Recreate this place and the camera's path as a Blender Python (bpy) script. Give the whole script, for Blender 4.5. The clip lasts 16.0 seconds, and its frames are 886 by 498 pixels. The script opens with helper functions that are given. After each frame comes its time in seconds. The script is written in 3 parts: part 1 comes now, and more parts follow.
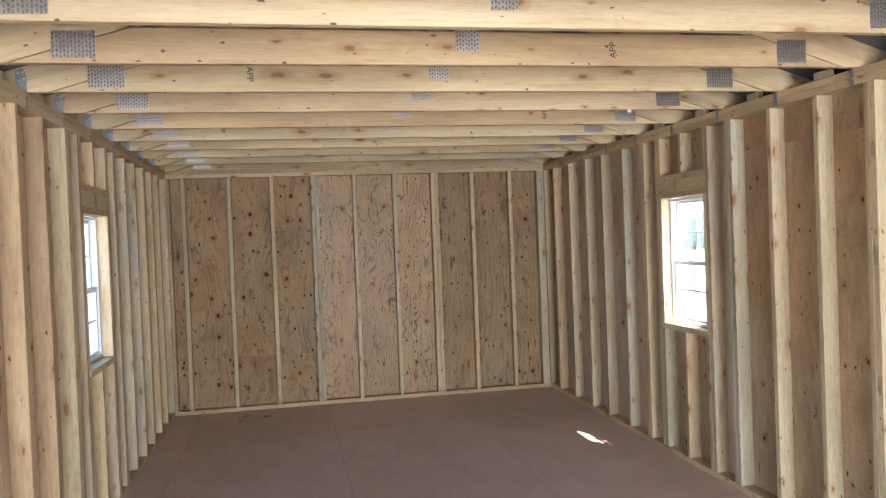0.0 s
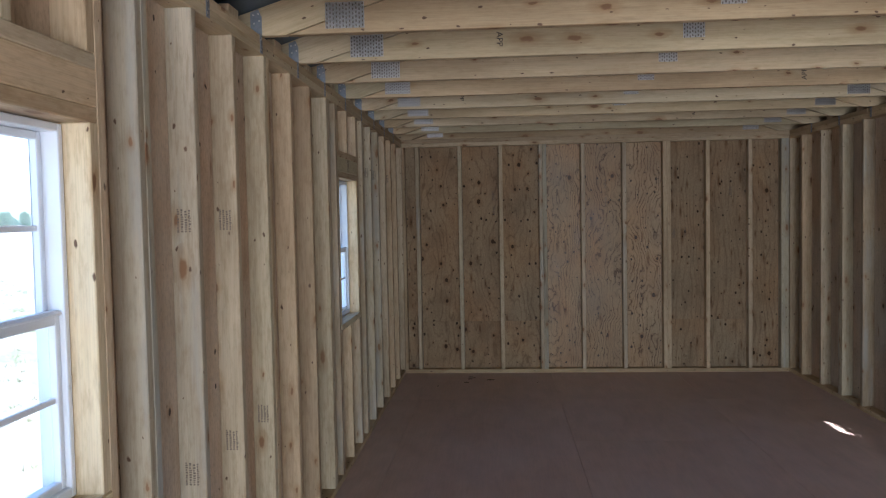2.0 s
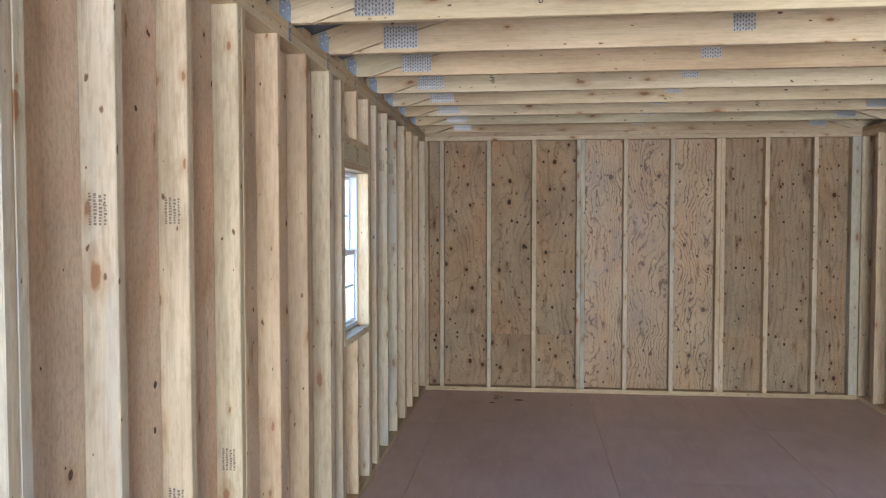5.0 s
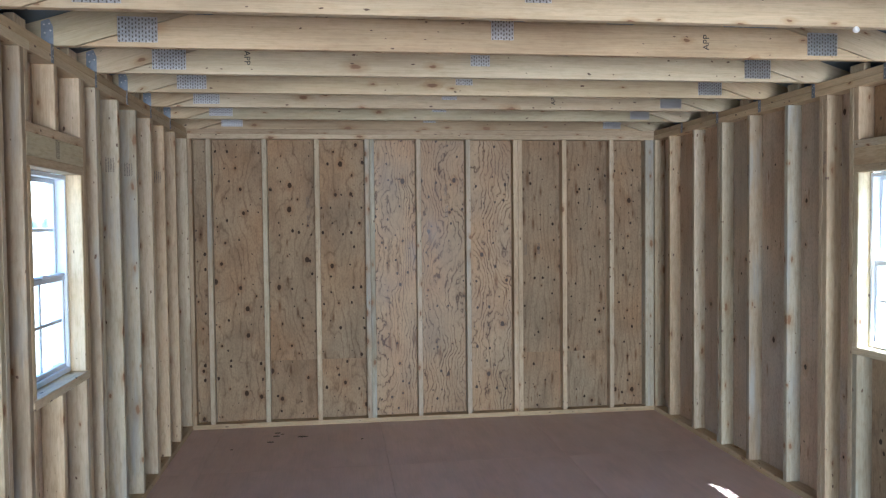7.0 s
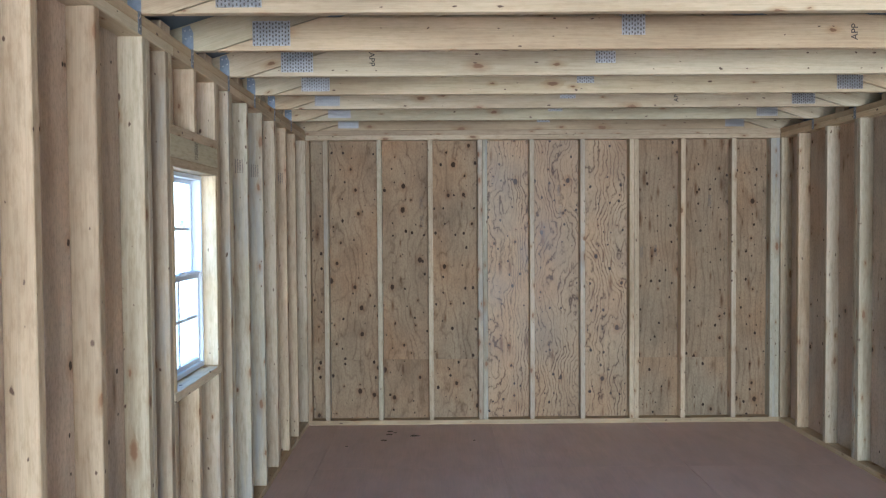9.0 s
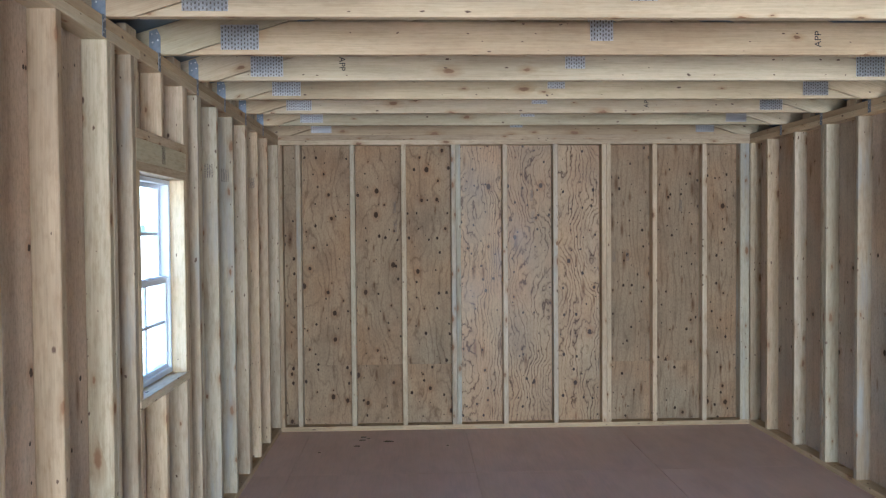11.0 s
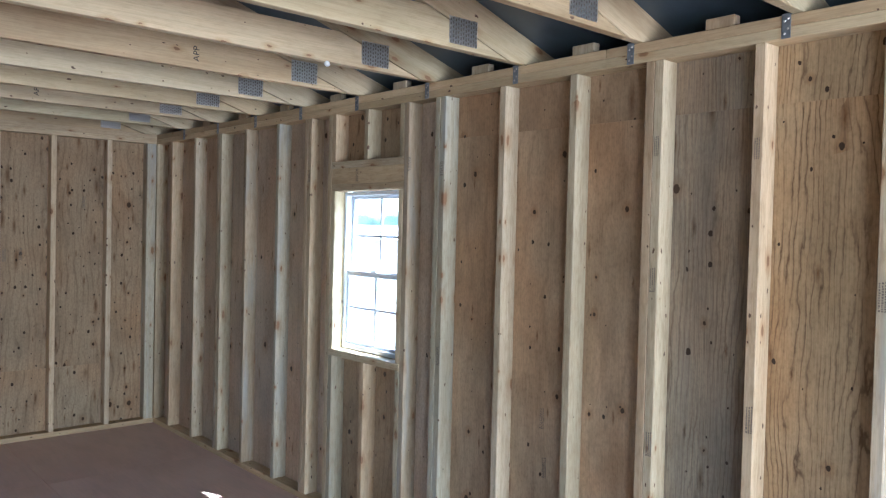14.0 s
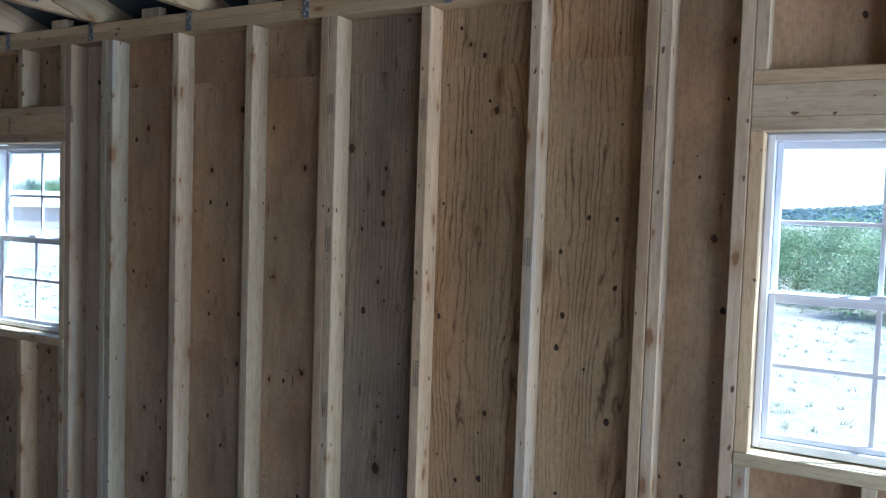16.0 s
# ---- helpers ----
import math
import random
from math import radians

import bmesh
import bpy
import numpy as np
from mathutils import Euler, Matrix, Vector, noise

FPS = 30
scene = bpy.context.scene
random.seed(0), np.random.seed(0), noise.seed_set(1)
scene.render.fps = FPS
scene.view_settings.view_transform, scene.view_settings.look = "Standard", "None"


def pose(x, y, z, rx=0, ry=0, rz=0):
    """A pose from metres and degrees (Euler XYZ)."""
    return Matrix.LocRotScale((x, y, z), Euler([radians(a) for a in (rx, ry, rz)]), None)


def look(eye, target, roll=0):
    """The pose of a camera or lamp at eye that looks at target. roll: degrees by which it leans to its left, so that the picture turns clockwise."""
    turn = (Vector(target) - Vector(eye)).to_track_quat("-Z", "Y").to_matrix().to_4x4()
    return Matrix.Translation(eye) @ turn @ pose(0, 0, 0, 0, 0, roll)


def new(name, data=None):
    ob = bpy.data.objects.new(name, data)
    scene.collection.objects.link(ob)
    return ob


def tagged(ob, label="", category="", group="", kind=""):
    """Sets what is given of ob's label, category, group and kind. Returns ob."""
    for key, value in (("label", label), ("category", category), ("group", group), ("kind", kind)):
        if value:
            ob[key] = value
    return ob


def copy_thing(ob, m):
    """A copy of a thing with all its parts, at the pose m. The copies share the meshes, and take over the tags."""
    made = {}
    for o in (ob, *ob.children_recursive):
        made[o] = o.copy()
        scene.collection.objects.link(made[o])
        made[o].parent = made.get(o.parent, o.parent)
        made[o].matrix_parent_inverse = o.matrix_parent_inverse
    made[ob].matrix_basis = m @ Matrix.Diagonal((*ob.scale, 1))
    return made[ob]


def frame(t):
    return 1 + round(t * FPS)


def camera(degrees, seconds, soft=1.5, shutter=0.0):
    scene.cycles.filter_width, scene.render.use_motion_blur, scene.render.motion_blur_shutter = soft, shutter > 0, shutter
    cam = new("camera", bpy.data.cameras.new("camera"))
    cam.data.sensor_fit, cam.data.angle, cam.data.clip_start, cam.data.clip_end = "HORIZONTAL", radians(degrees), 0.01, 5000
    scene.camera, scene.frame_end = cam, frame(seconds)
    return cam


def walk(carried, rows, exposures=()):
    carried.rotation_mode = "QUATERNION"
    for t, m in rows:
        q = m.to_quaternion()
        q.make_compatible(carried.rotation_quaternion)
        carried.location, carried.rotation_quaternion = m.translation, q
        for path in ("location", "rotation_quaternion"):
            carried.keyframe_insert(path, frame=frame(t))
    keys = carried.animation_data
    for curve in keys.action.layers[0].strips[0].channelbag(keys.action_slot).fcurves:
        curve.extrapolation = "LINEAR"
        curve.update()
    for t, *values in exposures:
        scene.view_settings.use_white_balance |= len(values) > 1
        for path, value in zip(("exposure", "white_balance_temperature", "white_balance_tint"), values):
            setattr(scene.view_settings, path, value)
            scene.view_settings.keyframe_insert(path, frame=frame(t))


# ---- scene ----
cam = camera(59.1, 16.0, soft=1.2)
PATH = [
    (0, (1.115, 1.17, 1.639), (1.505, 3.131, 1.603), -2.2),
    (0.5, (1.013, 1.154, 1.636), (1.086, 3.153, 1.616), -1.5),
    (1, (0.991, 1.161, 1.636), (0.969, 3.161, 1.622), -0.8),
    (1.5, (0.979, 1.194, 1.6), (0.898, 3.191, 1.521), -1.6),
    (2, (0.955, 1.199, 1.606), (0.813, 3.192, 1.516), -1.1),
    (2.5, (0.953, 1.201, 1.618), (0.778, 3.192, 1.538), -0.1),
    (3, (0.898, 1.238, 1.596), (0.705, 3.227, 1.521), 0.3),
    (5.5, (0.981, 2.168, 1.568), (0.761, 4.154, 1.483), -0.1),
    (6, (1.048, 2.41, 1.552), (0.899, 4.402, 1.452), -0.1),
    (6.5, (1.134, 2.633, 1.594), (1.064, 4.63, 1.52), -0.8),
    (7, (1.15, 2.735, 1.608), (1.414, 4.716, 1.539), -0.6),
    (7.5, (1.119, 2.775, 1.612), (1.478, 4.742, 1.552), -0.5),
    (8, (1.066, 2.791, 1.605), (1.379, 4.765, 1.543), -0.2),
    (8.5, (1.048, 2.785, 1.6), (1.242, 4.775, 1.54), -0.2),
    (9, (1.03, 2.788, 1.603), (1.047, 4.787, 1.54), -0.4),
    (11.5, (1.095, 2.788, 1.601), (1.224, 4.783, 1.552), -0.5),
    (12, (1.195, 2.751, 1.62), (1.601, 4.708, 1.559), -0.1),
    (12.5, (1.241, 2.751, 1.641), (1.996, 4.602, 1.58), 0.4),
    (13, (1.274, 2.731, 1.626), (2.278, 4.46, 1.575), 0.9),
    (13.5, (1.287, 2.706, 1.628), (2.447, 4.334, 1.58), 1.2),
    (14, (1.292, 2.683, 1.635), (2.621, 4.177, 1.586), 1.4),
    (14.5, (1.318, 2.657, 1.634), (2.807, 3.991, 1.589), 1.7),
    (15, (1.364, 2.641, 1.622), (3.002, 3.787, 1.57), 1.8),
    (15.5, (1.405, 2.624, 1.605), (3.149, 3.598, 1.52), 2.0),
    (16, (1.477, 2.595, 1.599), (3.234, 3.544, 1.494), 1.9),
]
EXPOSURES = [(0.0, 3.15, 6000, 10), (0.5, 2.80, 5350, 10), (1.0, 2.00, 5250, 10), (1.5, 2.03, 5350, 10), (2.0, 2.00, 5500, 10), (3.0, 2.12, 5450, 10),
             (5.5, 3.47, 5380, 9), (6.0, 3.57, 5220, 9), (6.5, 3.42, 5150, 9), (7.0, 3.21, 5100, 7), (7.5, 2.96, 5100, 7), (8.0, 3.06, 5100, 7), (9.0, 3.36, 5000, 5),
             (11.5, 3.23, 5050, 7), (12.5, 2.91, 5000, 7), (13.5, 3.08, 5000, 7), (15.0, 2.78, 5000, 5), (15.5, 2.09, 4900, 8), (16.0, 1.89, 4850, 8)]
walk(cam, [(t, look(eye, target, roll)) for t, eye, target, roll in PATH], EXPOSURES)

# ---- daylight ----
SUN_EL, SUN_X, SUN_Y = radians(57), 0.465, -0.885
world = bpy.data.worlds.new("sky")
world.use_nodes = True
scene.world = world
wn = world.node_tree
sky = wn.nodes.new("ShaderNodeTexSky")
sky.sky_type, sky.sun_disc = "NISHITA", False
sky.dust_density = 1.0
sky.sun_elevation, sky.sun_rotation = SUN_EL, math.atan2(SUN_X, SUN_Y)
wn.links.new(sky.outputs[0], wn.nodes["Background"].inputs[0])
wn.nodes["Background"].inputs[1].default_value = 0.15
sun = new("sun", bpy.data.lights.new("sun", "SUN"))
sun.data.energy, sun.data.angle, sun.data.color = 4.5, radians(0.5), (1.0, 0.95, 0.87)
sun.matrix_world = look((SUN_X * math.cos(SUN_EL), SUN_Y * math.cos(SUN_EL), math.sin(SUN_EL)), (0, 0, 0))

# ---- plan, in metres ----
W = 3.772                # between the stud faces of the side walls
YE, YS = 9.0, -3.40      # stud faces of the end wall and of the entrance wall
D, T = 0.089, 0.038      # a two-by-four
CH = 0.140               # depth of the trusses' bottom chords
Z0, ZS, ZP = 0.038, 2.273, 2.349   # top of bottom plate, top of studs, top of top plates
SK = 0.014               # sheathing
PITCH, HEEL = 0.315, -0.375        # roof slope, where its underside meets the plates' top
GROUND = -0.35
EAVE = ZP + 0.02         # top of the siding
XO = -D - SK - 0.16      # edge of the eaves
DOOR = (0.55, 3.25, 2.10)          # the entrance in the short wall, behind the walk
FILL_OPENING = (-1.02, 0.90, 2.05)    # an unseen opening added to the west wall, for fill light

# a window: centre, half width of the opening between trimmers
WIN_Z = (0.945, 1.838)
LEFT_WINDOWS = [(2.685, 0.300), (6.170, 0.292)]
RIGHT_WINDOWS = [(2.552, 0.300), (6.113, 0.289)]
LEFT_DOUBLES = [-2.57, -1.40, -0.23, 0.94, 2.11, 3.275, 4.435, 5.605, 6.740, 7.850]
LEFT_SINGLES = [-3.34, -2.96, -2.18, -1.79, -1.01, -0.62, 0.16, 0.55, 1.33, 1.72, 3.650, 4.030, 4.821, 5.200, 7.100, 7.470, 8.205, 8.560]
RIGHT_DOUBLES = [-2.73, -1.56, -0.39, 0.79, 1.970, 3.150, 4.328, 5.512, 6.698, 7.865]
RIGHT_SINGLES = [-3.34, -3.12, -2.34, -1.95, -1.17, -0.78, 0.00, 0.40, 1.18, 1.58, 3.531, 3.928, 4.704, 5.099, 7.051, 7.480, 8.270, 8.697]
TRUSS_Y = [-3.23, -2.64, -2.05, -1.47, -0.88, -0.29, 0.29, 0.88, 1.46, 2.05, 2.64, 3.22, 3.81, 4.40, 4.99, 5.58, 6.17, 6.75, 7.31, 7.86, 8.43]


# ---- materials ----
def node_material(name, rough=0.6, metal=0.0, spec=0.5):
    m = bpy.data.materials.new(name)
    m.use_nodes = True
    b = m.node_tree.nodes["Principled BSDF"]
    b.inputs["Roughness"].default_value, b.inputs["Metallic"].default_value = rough, metal
    b.inputs["Specular IOR Level"].default_value = spec
    return m, m.node_tree, b


def node(t, kind, **values):
    n = t.nodes.new(kind)
    for k, v in values.items():
        n.inputs[k].default_value = v
    return n


def math_node(t, op, a, b=0.0, clamp=False):
    n = t.nodes.new("ShaderNodeMath")
    n.operation, n.use_clamp = op, clamp
    for i, v in enumerate((a, b)):
        if isinstance(v, (int, float)):
            n.inputs[i].default_value = v
        else:
            t.links.new(v, n.inputs[i])
    return n.outputs[0]


def ramp(t, fac, stops):
    n = t.nodes.new("ShaderNodeValToRGB")
    while len(n.color_ramp.elements) < len(stops):
        n.color_ramp.elements.new(0.5)
    for e, (p, c) in zip(n.color_ramp.elements, stops):
        e.position = p
        e.color = (*c, 1) if isinstance(c, tuple) else (c, c, c, 1)
    t.links.new(fac, n.inputs[0])
    return n.outputs[0]


def mix(t, kind, fac, a, b):
    n = t.nodes.new("ShaderNodeMix")
    n.data_type, n.blend_type = "RGBA", kind
    for sock, v in ((n.inputs[0], fac), (n.inputs[6], a), (n.inputs[7], b)):
        if isinstance(v, (int, float)):
            sock.default_value = v
        elif isinstance(v, tuple):
            sock.default_value = (*v, 1)
        else:
            t.links.new(v, sock)
    return n.outputs[2]


def local_coords(t, scale, shift=60.0):
    """Object coordinates, shifted for each object, stretched by scale."""
    tc, oi = t.nodes.new("ShaderNodeTexCoord"), t.nodes.new("ShaderNodeObjectInfo")
    off = t.nodes.new("ShaderNodeVectorMath")
    off.operation = "ADD"
    sh = t.nodes.new("ShaderNodeCombineXYZ")
    for i, f in enumerate((1.0, 0.37, 1.71)):
        t.links.new(math_node(t, "MULTIPLY", oi.outputs["Random"], shift * f), sh.inputs[i])
    t.links.new(tc.outputs["Object"], off.inputs[0])
    t.links.new(sh.outputs[0], off.inputs[1])
    mul = t.nodes.new("ShaderNodeVectorMath")
    mul.operation = "MULTIPLY"
    t.links.new(off.outputs[0], mul.inputs[0])
    mul.inputs[1].default_value = scale
    return mul.outputs[0], off.outputs[0], oi


def scaled(t, v, scale):
    mul = t.nodes.new("ShaderNodeVectorMath")
    mul.operation = "MULTIPLY"
    t.links.new(v, mul.inputs[0])
    mul.inputs[1].default_value = scale
    return mul.outputs[0]


def noise_tex(t, v, scale, detail=4.0, rough=0.55, distort=0.0):
    n = node(t, "ShaderNodeTexNoise", Scale=scale, Detail=detail, Roughness=rough, Distortion=distort)
    t.links.new(v, n.inputs["Vector"])
    return n.outputs[0]


def flat_coords(t, v):
    """Coordinates on the faces of an upright board: across, along."""
    sep, com = t.nodes.new("ShaderNodeSeparateXYZ"), t.nodes.new("ShaderNodeCombineXYZ")
    t.links.new(v, sep.inputs[0])
    t.links.new(math_node(t, "ADD", sep.outputs[0], sep.outputs[1]), com.inputs[0])
    t.links.new(sep.outputs[2], com.inputs[1])
    return com.outputs[0]


def knots(t, v, across, along, size, share):
    """A mask of knots of about that radius in metres: 1 in the heart, 0 at the rim."""
    n = node(t, "ShaderNodeTexVoronoi", Scale=1.0, Randomness=1.0)
    n.voronoi_dimensions = "2D"
    t.links.new(scaled(t, v, (across, along, 1)), n.inputs["Vector"])
    sep = t.nodes.new("ShaderNodeSeparateColor")
    t.links.new(n.outputs["Color"], sep.inputs[0])
    chosen = math_node(t, "LESS_THAN", sep.outputs[0], share)
    radius = math_node(t, "MULTIPLY_ADD", math_node(t, "POWER", sep.outputs[1], 2.0), size * across)
    radius.node.inputs[2].default_value = size * across * 0.4
    near = math_node(t, "SUBTRACT", 1.0, math_node(t, "DIVIDE", n.outputs["Distance"], radius), clamp=True)
    return math_node(t, "MULTIPLY", near, chosen)


def lumber(name, light, dark, knot=(0.23, 0.125, 0.06), grey=0.0, rough=0.62, mottled=0.85):
    """Sawn softwood whose grain runs along the local z axis."""
    m, t, b = node_material(name, rough, spec=0.35)
    _, v, oi = local_coords(t, (1, 1, 1))
    warp = noise_tex(t, scaled(t, v, (5, 5, 1.6)), 1.0, 2)
    gv = t.nodes.new("ShaderNodeVectorMath")
    gv.operation = "MULTIPLY_ADD"
    t.links.new(warp.node.outputs["Color"], gv.inputs[0])
    gv.inputs[1].default_value = (0.05, 0.05, 0.0)
    t.links.new(v, gv.inputs[2])
    grain = noise_tex(t, scaled(t, gv.outputs[0], (55, 55, 1.1)), 1.0, 3, 0.6)
    fibre = noise_tex(t, scaled(t, v, (300, 300, 6)), 1.0, 2, 0.5)
    tone = noise_tex(t, scaled(t, v, (7, 7, 0.9)), 1.0, 2)
    col = ramp(t, grain, [(0.33, tuple(0.5 * c + 0.5 * e for c, e in zip(light, dark))), (0.52, light), (0.68, tuple(c * 0.93 for c in light))])
    col = mix(t, "MULTIPLY", 0.5, col, ramp(t, fibre, [(0.32, 0.78), (0.62, 1.0)]))
    col = mix(t, "MULTIPLY", 0.75, col, ramp(t, tone, [(0.32, (0.62, 0.57, 0.52)), (0.60, (1.0, 1.0, 1.0))]))
    each = ramp(t, oi.outputs["Random"], [(0.0, (0.72, 0.65, 0.56)), (0.25, (1.0, 0.93, 0.82)), (0.5, (0.78, 0.81, 0.76)), (0.75, (0.97, 0.96, 0.93)), (1.0, (0.92, 0.84, 0.74))])
    col = mix(t, "MULTIPLY", 1.0, col, each)
    mottle = noise_tex(t, scaled(t, v, (70, 70, 16)), 1.0, 4, 0.65)
    col = mix(t, "MULTIPLY", mottled, col, ramp(t, mottle, [(0.34, (0.80, 0.76, 0.71)), (0.54, (1.0, 1.0, 1.0))]))
    if grey:
        stain = noise_tex(t, scaled(t, v, (14, 14, 1.3)), 1.0, 4, 0.6)
        col = mix(t, "MIX", math_node(t, "MULTIPLY", ramp(t, stain, [(0.5, 0.0), (0.68, 1.0)]), grey), col, (0.36, 0.36, 0.33))
    fv = flat_coords(t, v)
    blot = noise_tex(t, scaled(t, fv, (40, 25, 1)), 1.0, 2)
    fw = t.nodes.new("ShaderNodeVectorMath")
    fw.operation = "MULTIPLY_ADD"
    t.links.new(blot.node.outputs["Color"], fw.inputs[0])
    fw.inputs[1].default_value = (0.016, 0.026, 0.0)
    t.links.new(fv, fw.inputs[2])
    fv = fw.outputs[0]
    halo = knots(t, fv, 11, 4.5, 0.034, 0.36)
    col = mix(t, "MULTIPLY", math_node(t, "MULTIPLY", halo, 0.7), col, (0.66, 0.47, 0.30))
    k = knots(t, fv, 11, 4.5, 0.0120, 0.36)
    col = mix(t, "MIX", math_node(t, "MULTIPLY", k, 2.4, True), col, knot)
    pin = knots(t, fv, 26, 13, 0.005, 0.14)
    col = mix(t, "MIX", math_node(t, "MULTIPLY", pin, 2.4, True), col, (0.12, 0.07, 0.04))
    t.links.new(col, b.inputs["Base Color"])
    bump = node(t, "ShaderNodeBump", Strength=0.25, Distance=0.002)
    t.links.new(fibre, bump.inputs["Height"])
    t.links.new(bump.outputs[0], b.inputs["Normal"])
    return m


def bent(t, v, scale, amount):
    """Coordinates shaken by a noise, so that no outline stays clean."""
    n = noise_tex(t, v, scale, 3, 0.6)
    w = t.nodes.new("ShaderNodeVectorMath")
    w.operation = "MULTIPLY_ADD"
    t.links.new(n.node.outputs["Color"], w.inputs[0])
    w.inputs[1].default_value = (amount, amount, 0.0)
    t.links.new(v, w.inputs[2])
    return w.outputs[0]


def plywood(name, light, dark, band=9.0, wave=1.0, line=1.0, grey=0.0, rough=0.5, dots=0.45, spec=0.4, stretch=1.0, dot=1.0, fib=0.8, blotch=0.66, big=0.45, smear=0.27):
    """Rotary-cut softwood ply: broken wavy figure along local z, knots, stains."""
    m, t, b = node_material(name, rough, spec=spec)
    _, v, oi = local_coords(t, (1, 1, 1))
    fv = flat_coords(t, v)
    warp = noise_tex(t, scaled(t, fv, (3.0, stretch, 1)), 1.0, 5, 0.5)
    jag = noise_tex(t, scaled(t, fv, (22, 9, 1)), 1.0, 4, 0.6)
    sep = t.nodes.new("ShaderNodeSeparateXYZ")
    t.links.new(fv, sep.inputs[0])
    where = math_node(t, "ADD", math_node(t, "MULTIPLY", warp, wave), math_node(t, "MULTIPLY", jag, 0.022))
    height = math_node(t, "MULTIPLY", math_node(t, "ADD", where, sep.outputs[0]), band)
    rings = math_node(t, "MULTIPLY", math_node(t, "PINGPONG", height, 0.5), 2.0)
    fade = noise_tex(t, scaled(t, fv, (9, 3.5, 1)), 1.0, 3, 0.6)
    lines = math_node(t, "MULTIPLY", ramp(t, rings, [(0.40, 0.0), (0.78, 0.32), (0.94, 1.0)]), math_node(t, "MULTIPLY", ramp(t, fade, [(0.36, 0.12), (0.60, 1.0)]), line))
    fibre = noise_tex(t, scaled(t, v, (240, 240, 7)), 1.0, 3, 0.55)
    speck = noise_tex(t, scaled(t, fv, (90, 45, 1)), 1.0, 3, 0.65)
    tone = noise_tex(t, scaled(t, fv, (4.5, 2.2, 1)), 1.0, 5, 0.62)
    warm = noise_tex(t, scaled(t, fv, (2.0, 1.1, 1)), 1.0, 3, 0.5)
    col = mix(t, "MIX", lines, light, dark)
    col = mix(t, "MULTIPLY", 1.0, col, ramp(t, fibre, [(0.34, fib), (0.60, 1.0)]))
    col = mix(t, "MULTIPLY", 1.0, col, ramp(t, speck, [(0.33, 0.80), (0.55, 1.0)]))
    col = mix(t, "MULTIPLY", 1.0, col, ramp(t, tone, [(0.34, (blotch, blotch * 0.95, blotch * 0.90)), (0.58, (1.0, 1.0, 1.0))]))
    col = mix(t, "MULTIPLY", 1.0, col, ramp(t, warm, [(0.38, (1.0, 0.90, 0.80)), (0.50, (1.0, 0.98, 0.95)), (0.62, (0.92, 0.94, 0.94))]))
    col = mix(t, "MULTIPLY", 1.0, col, ramp(t, oi.outputs["Random"], [(0.0, (0.84, 0.80, 0.76)), (0.5, (1.0, 0.98, 0.96)), (1.0, (0.94, 0.96, 0.97))]))
    if grey:
        stain = noise_tex(t, scaled(t, fv, (10, 0.9, 1)), 1.0, 5, 0.65)
        col = mix(t, "MIX", math_node(t, "MULTIPLY", ramp(t, stain, [(0.35, 0.0), (0.62, 1.0)]), grey), col, (0.19, 0.17, 0.14))
    kv = bent(t, fv, 55, 0.012)
    halo = knots(t, kv, 6.5, 5.0, 0.042, big)
    col = mix(t, "MULTIPLY", math_node(t, "MULTIPLY", halo, 0.75), col, (0.66, 0.48, 0.33))
    k2 = knots(t, kv, 6.5, 5.0, 0.0155 * dot, big)
    col = mix(t, "MIX", math_node(t, "MULTIPLY", k2, 5.0, True), col, (0.055, 0.030, 0.015))
    k = knots(t, kv, 12, 9, 0.0095 * dot, dots)
    col = mix(t, "MIX", math_node(t, "MULTIPLY", k, 5.0, True), col, (0.04, 0.023, 0.013))
    streak = knots(t, kv, 14, 3.2, 0.018, smear)
    col = mix(t, "MULTIPLY", math_node(t, "MULTIPLY", streak, 1.0, True), col, (0.42, 0.30, 0.20))
    t.links.new(col, b.inputs["Base Color"])
    t.links.new(ramp(t, tone, [(0.3, rough - 0.06), (0.7, rough + 0.14)]), b.inputs["Roughness"])
    bump = node(t, "ShaderNodeBump", Strength=0.3, Distance=0.002)
    t.links.new(math_node(t, "SUBTRACT", fibre, math_node(t, "MULTIPLY", lines, 0.4)), bump.inputs["Height"])
    t.links.new(bump.outputs[0], b.inputs["Normal"])
    return m


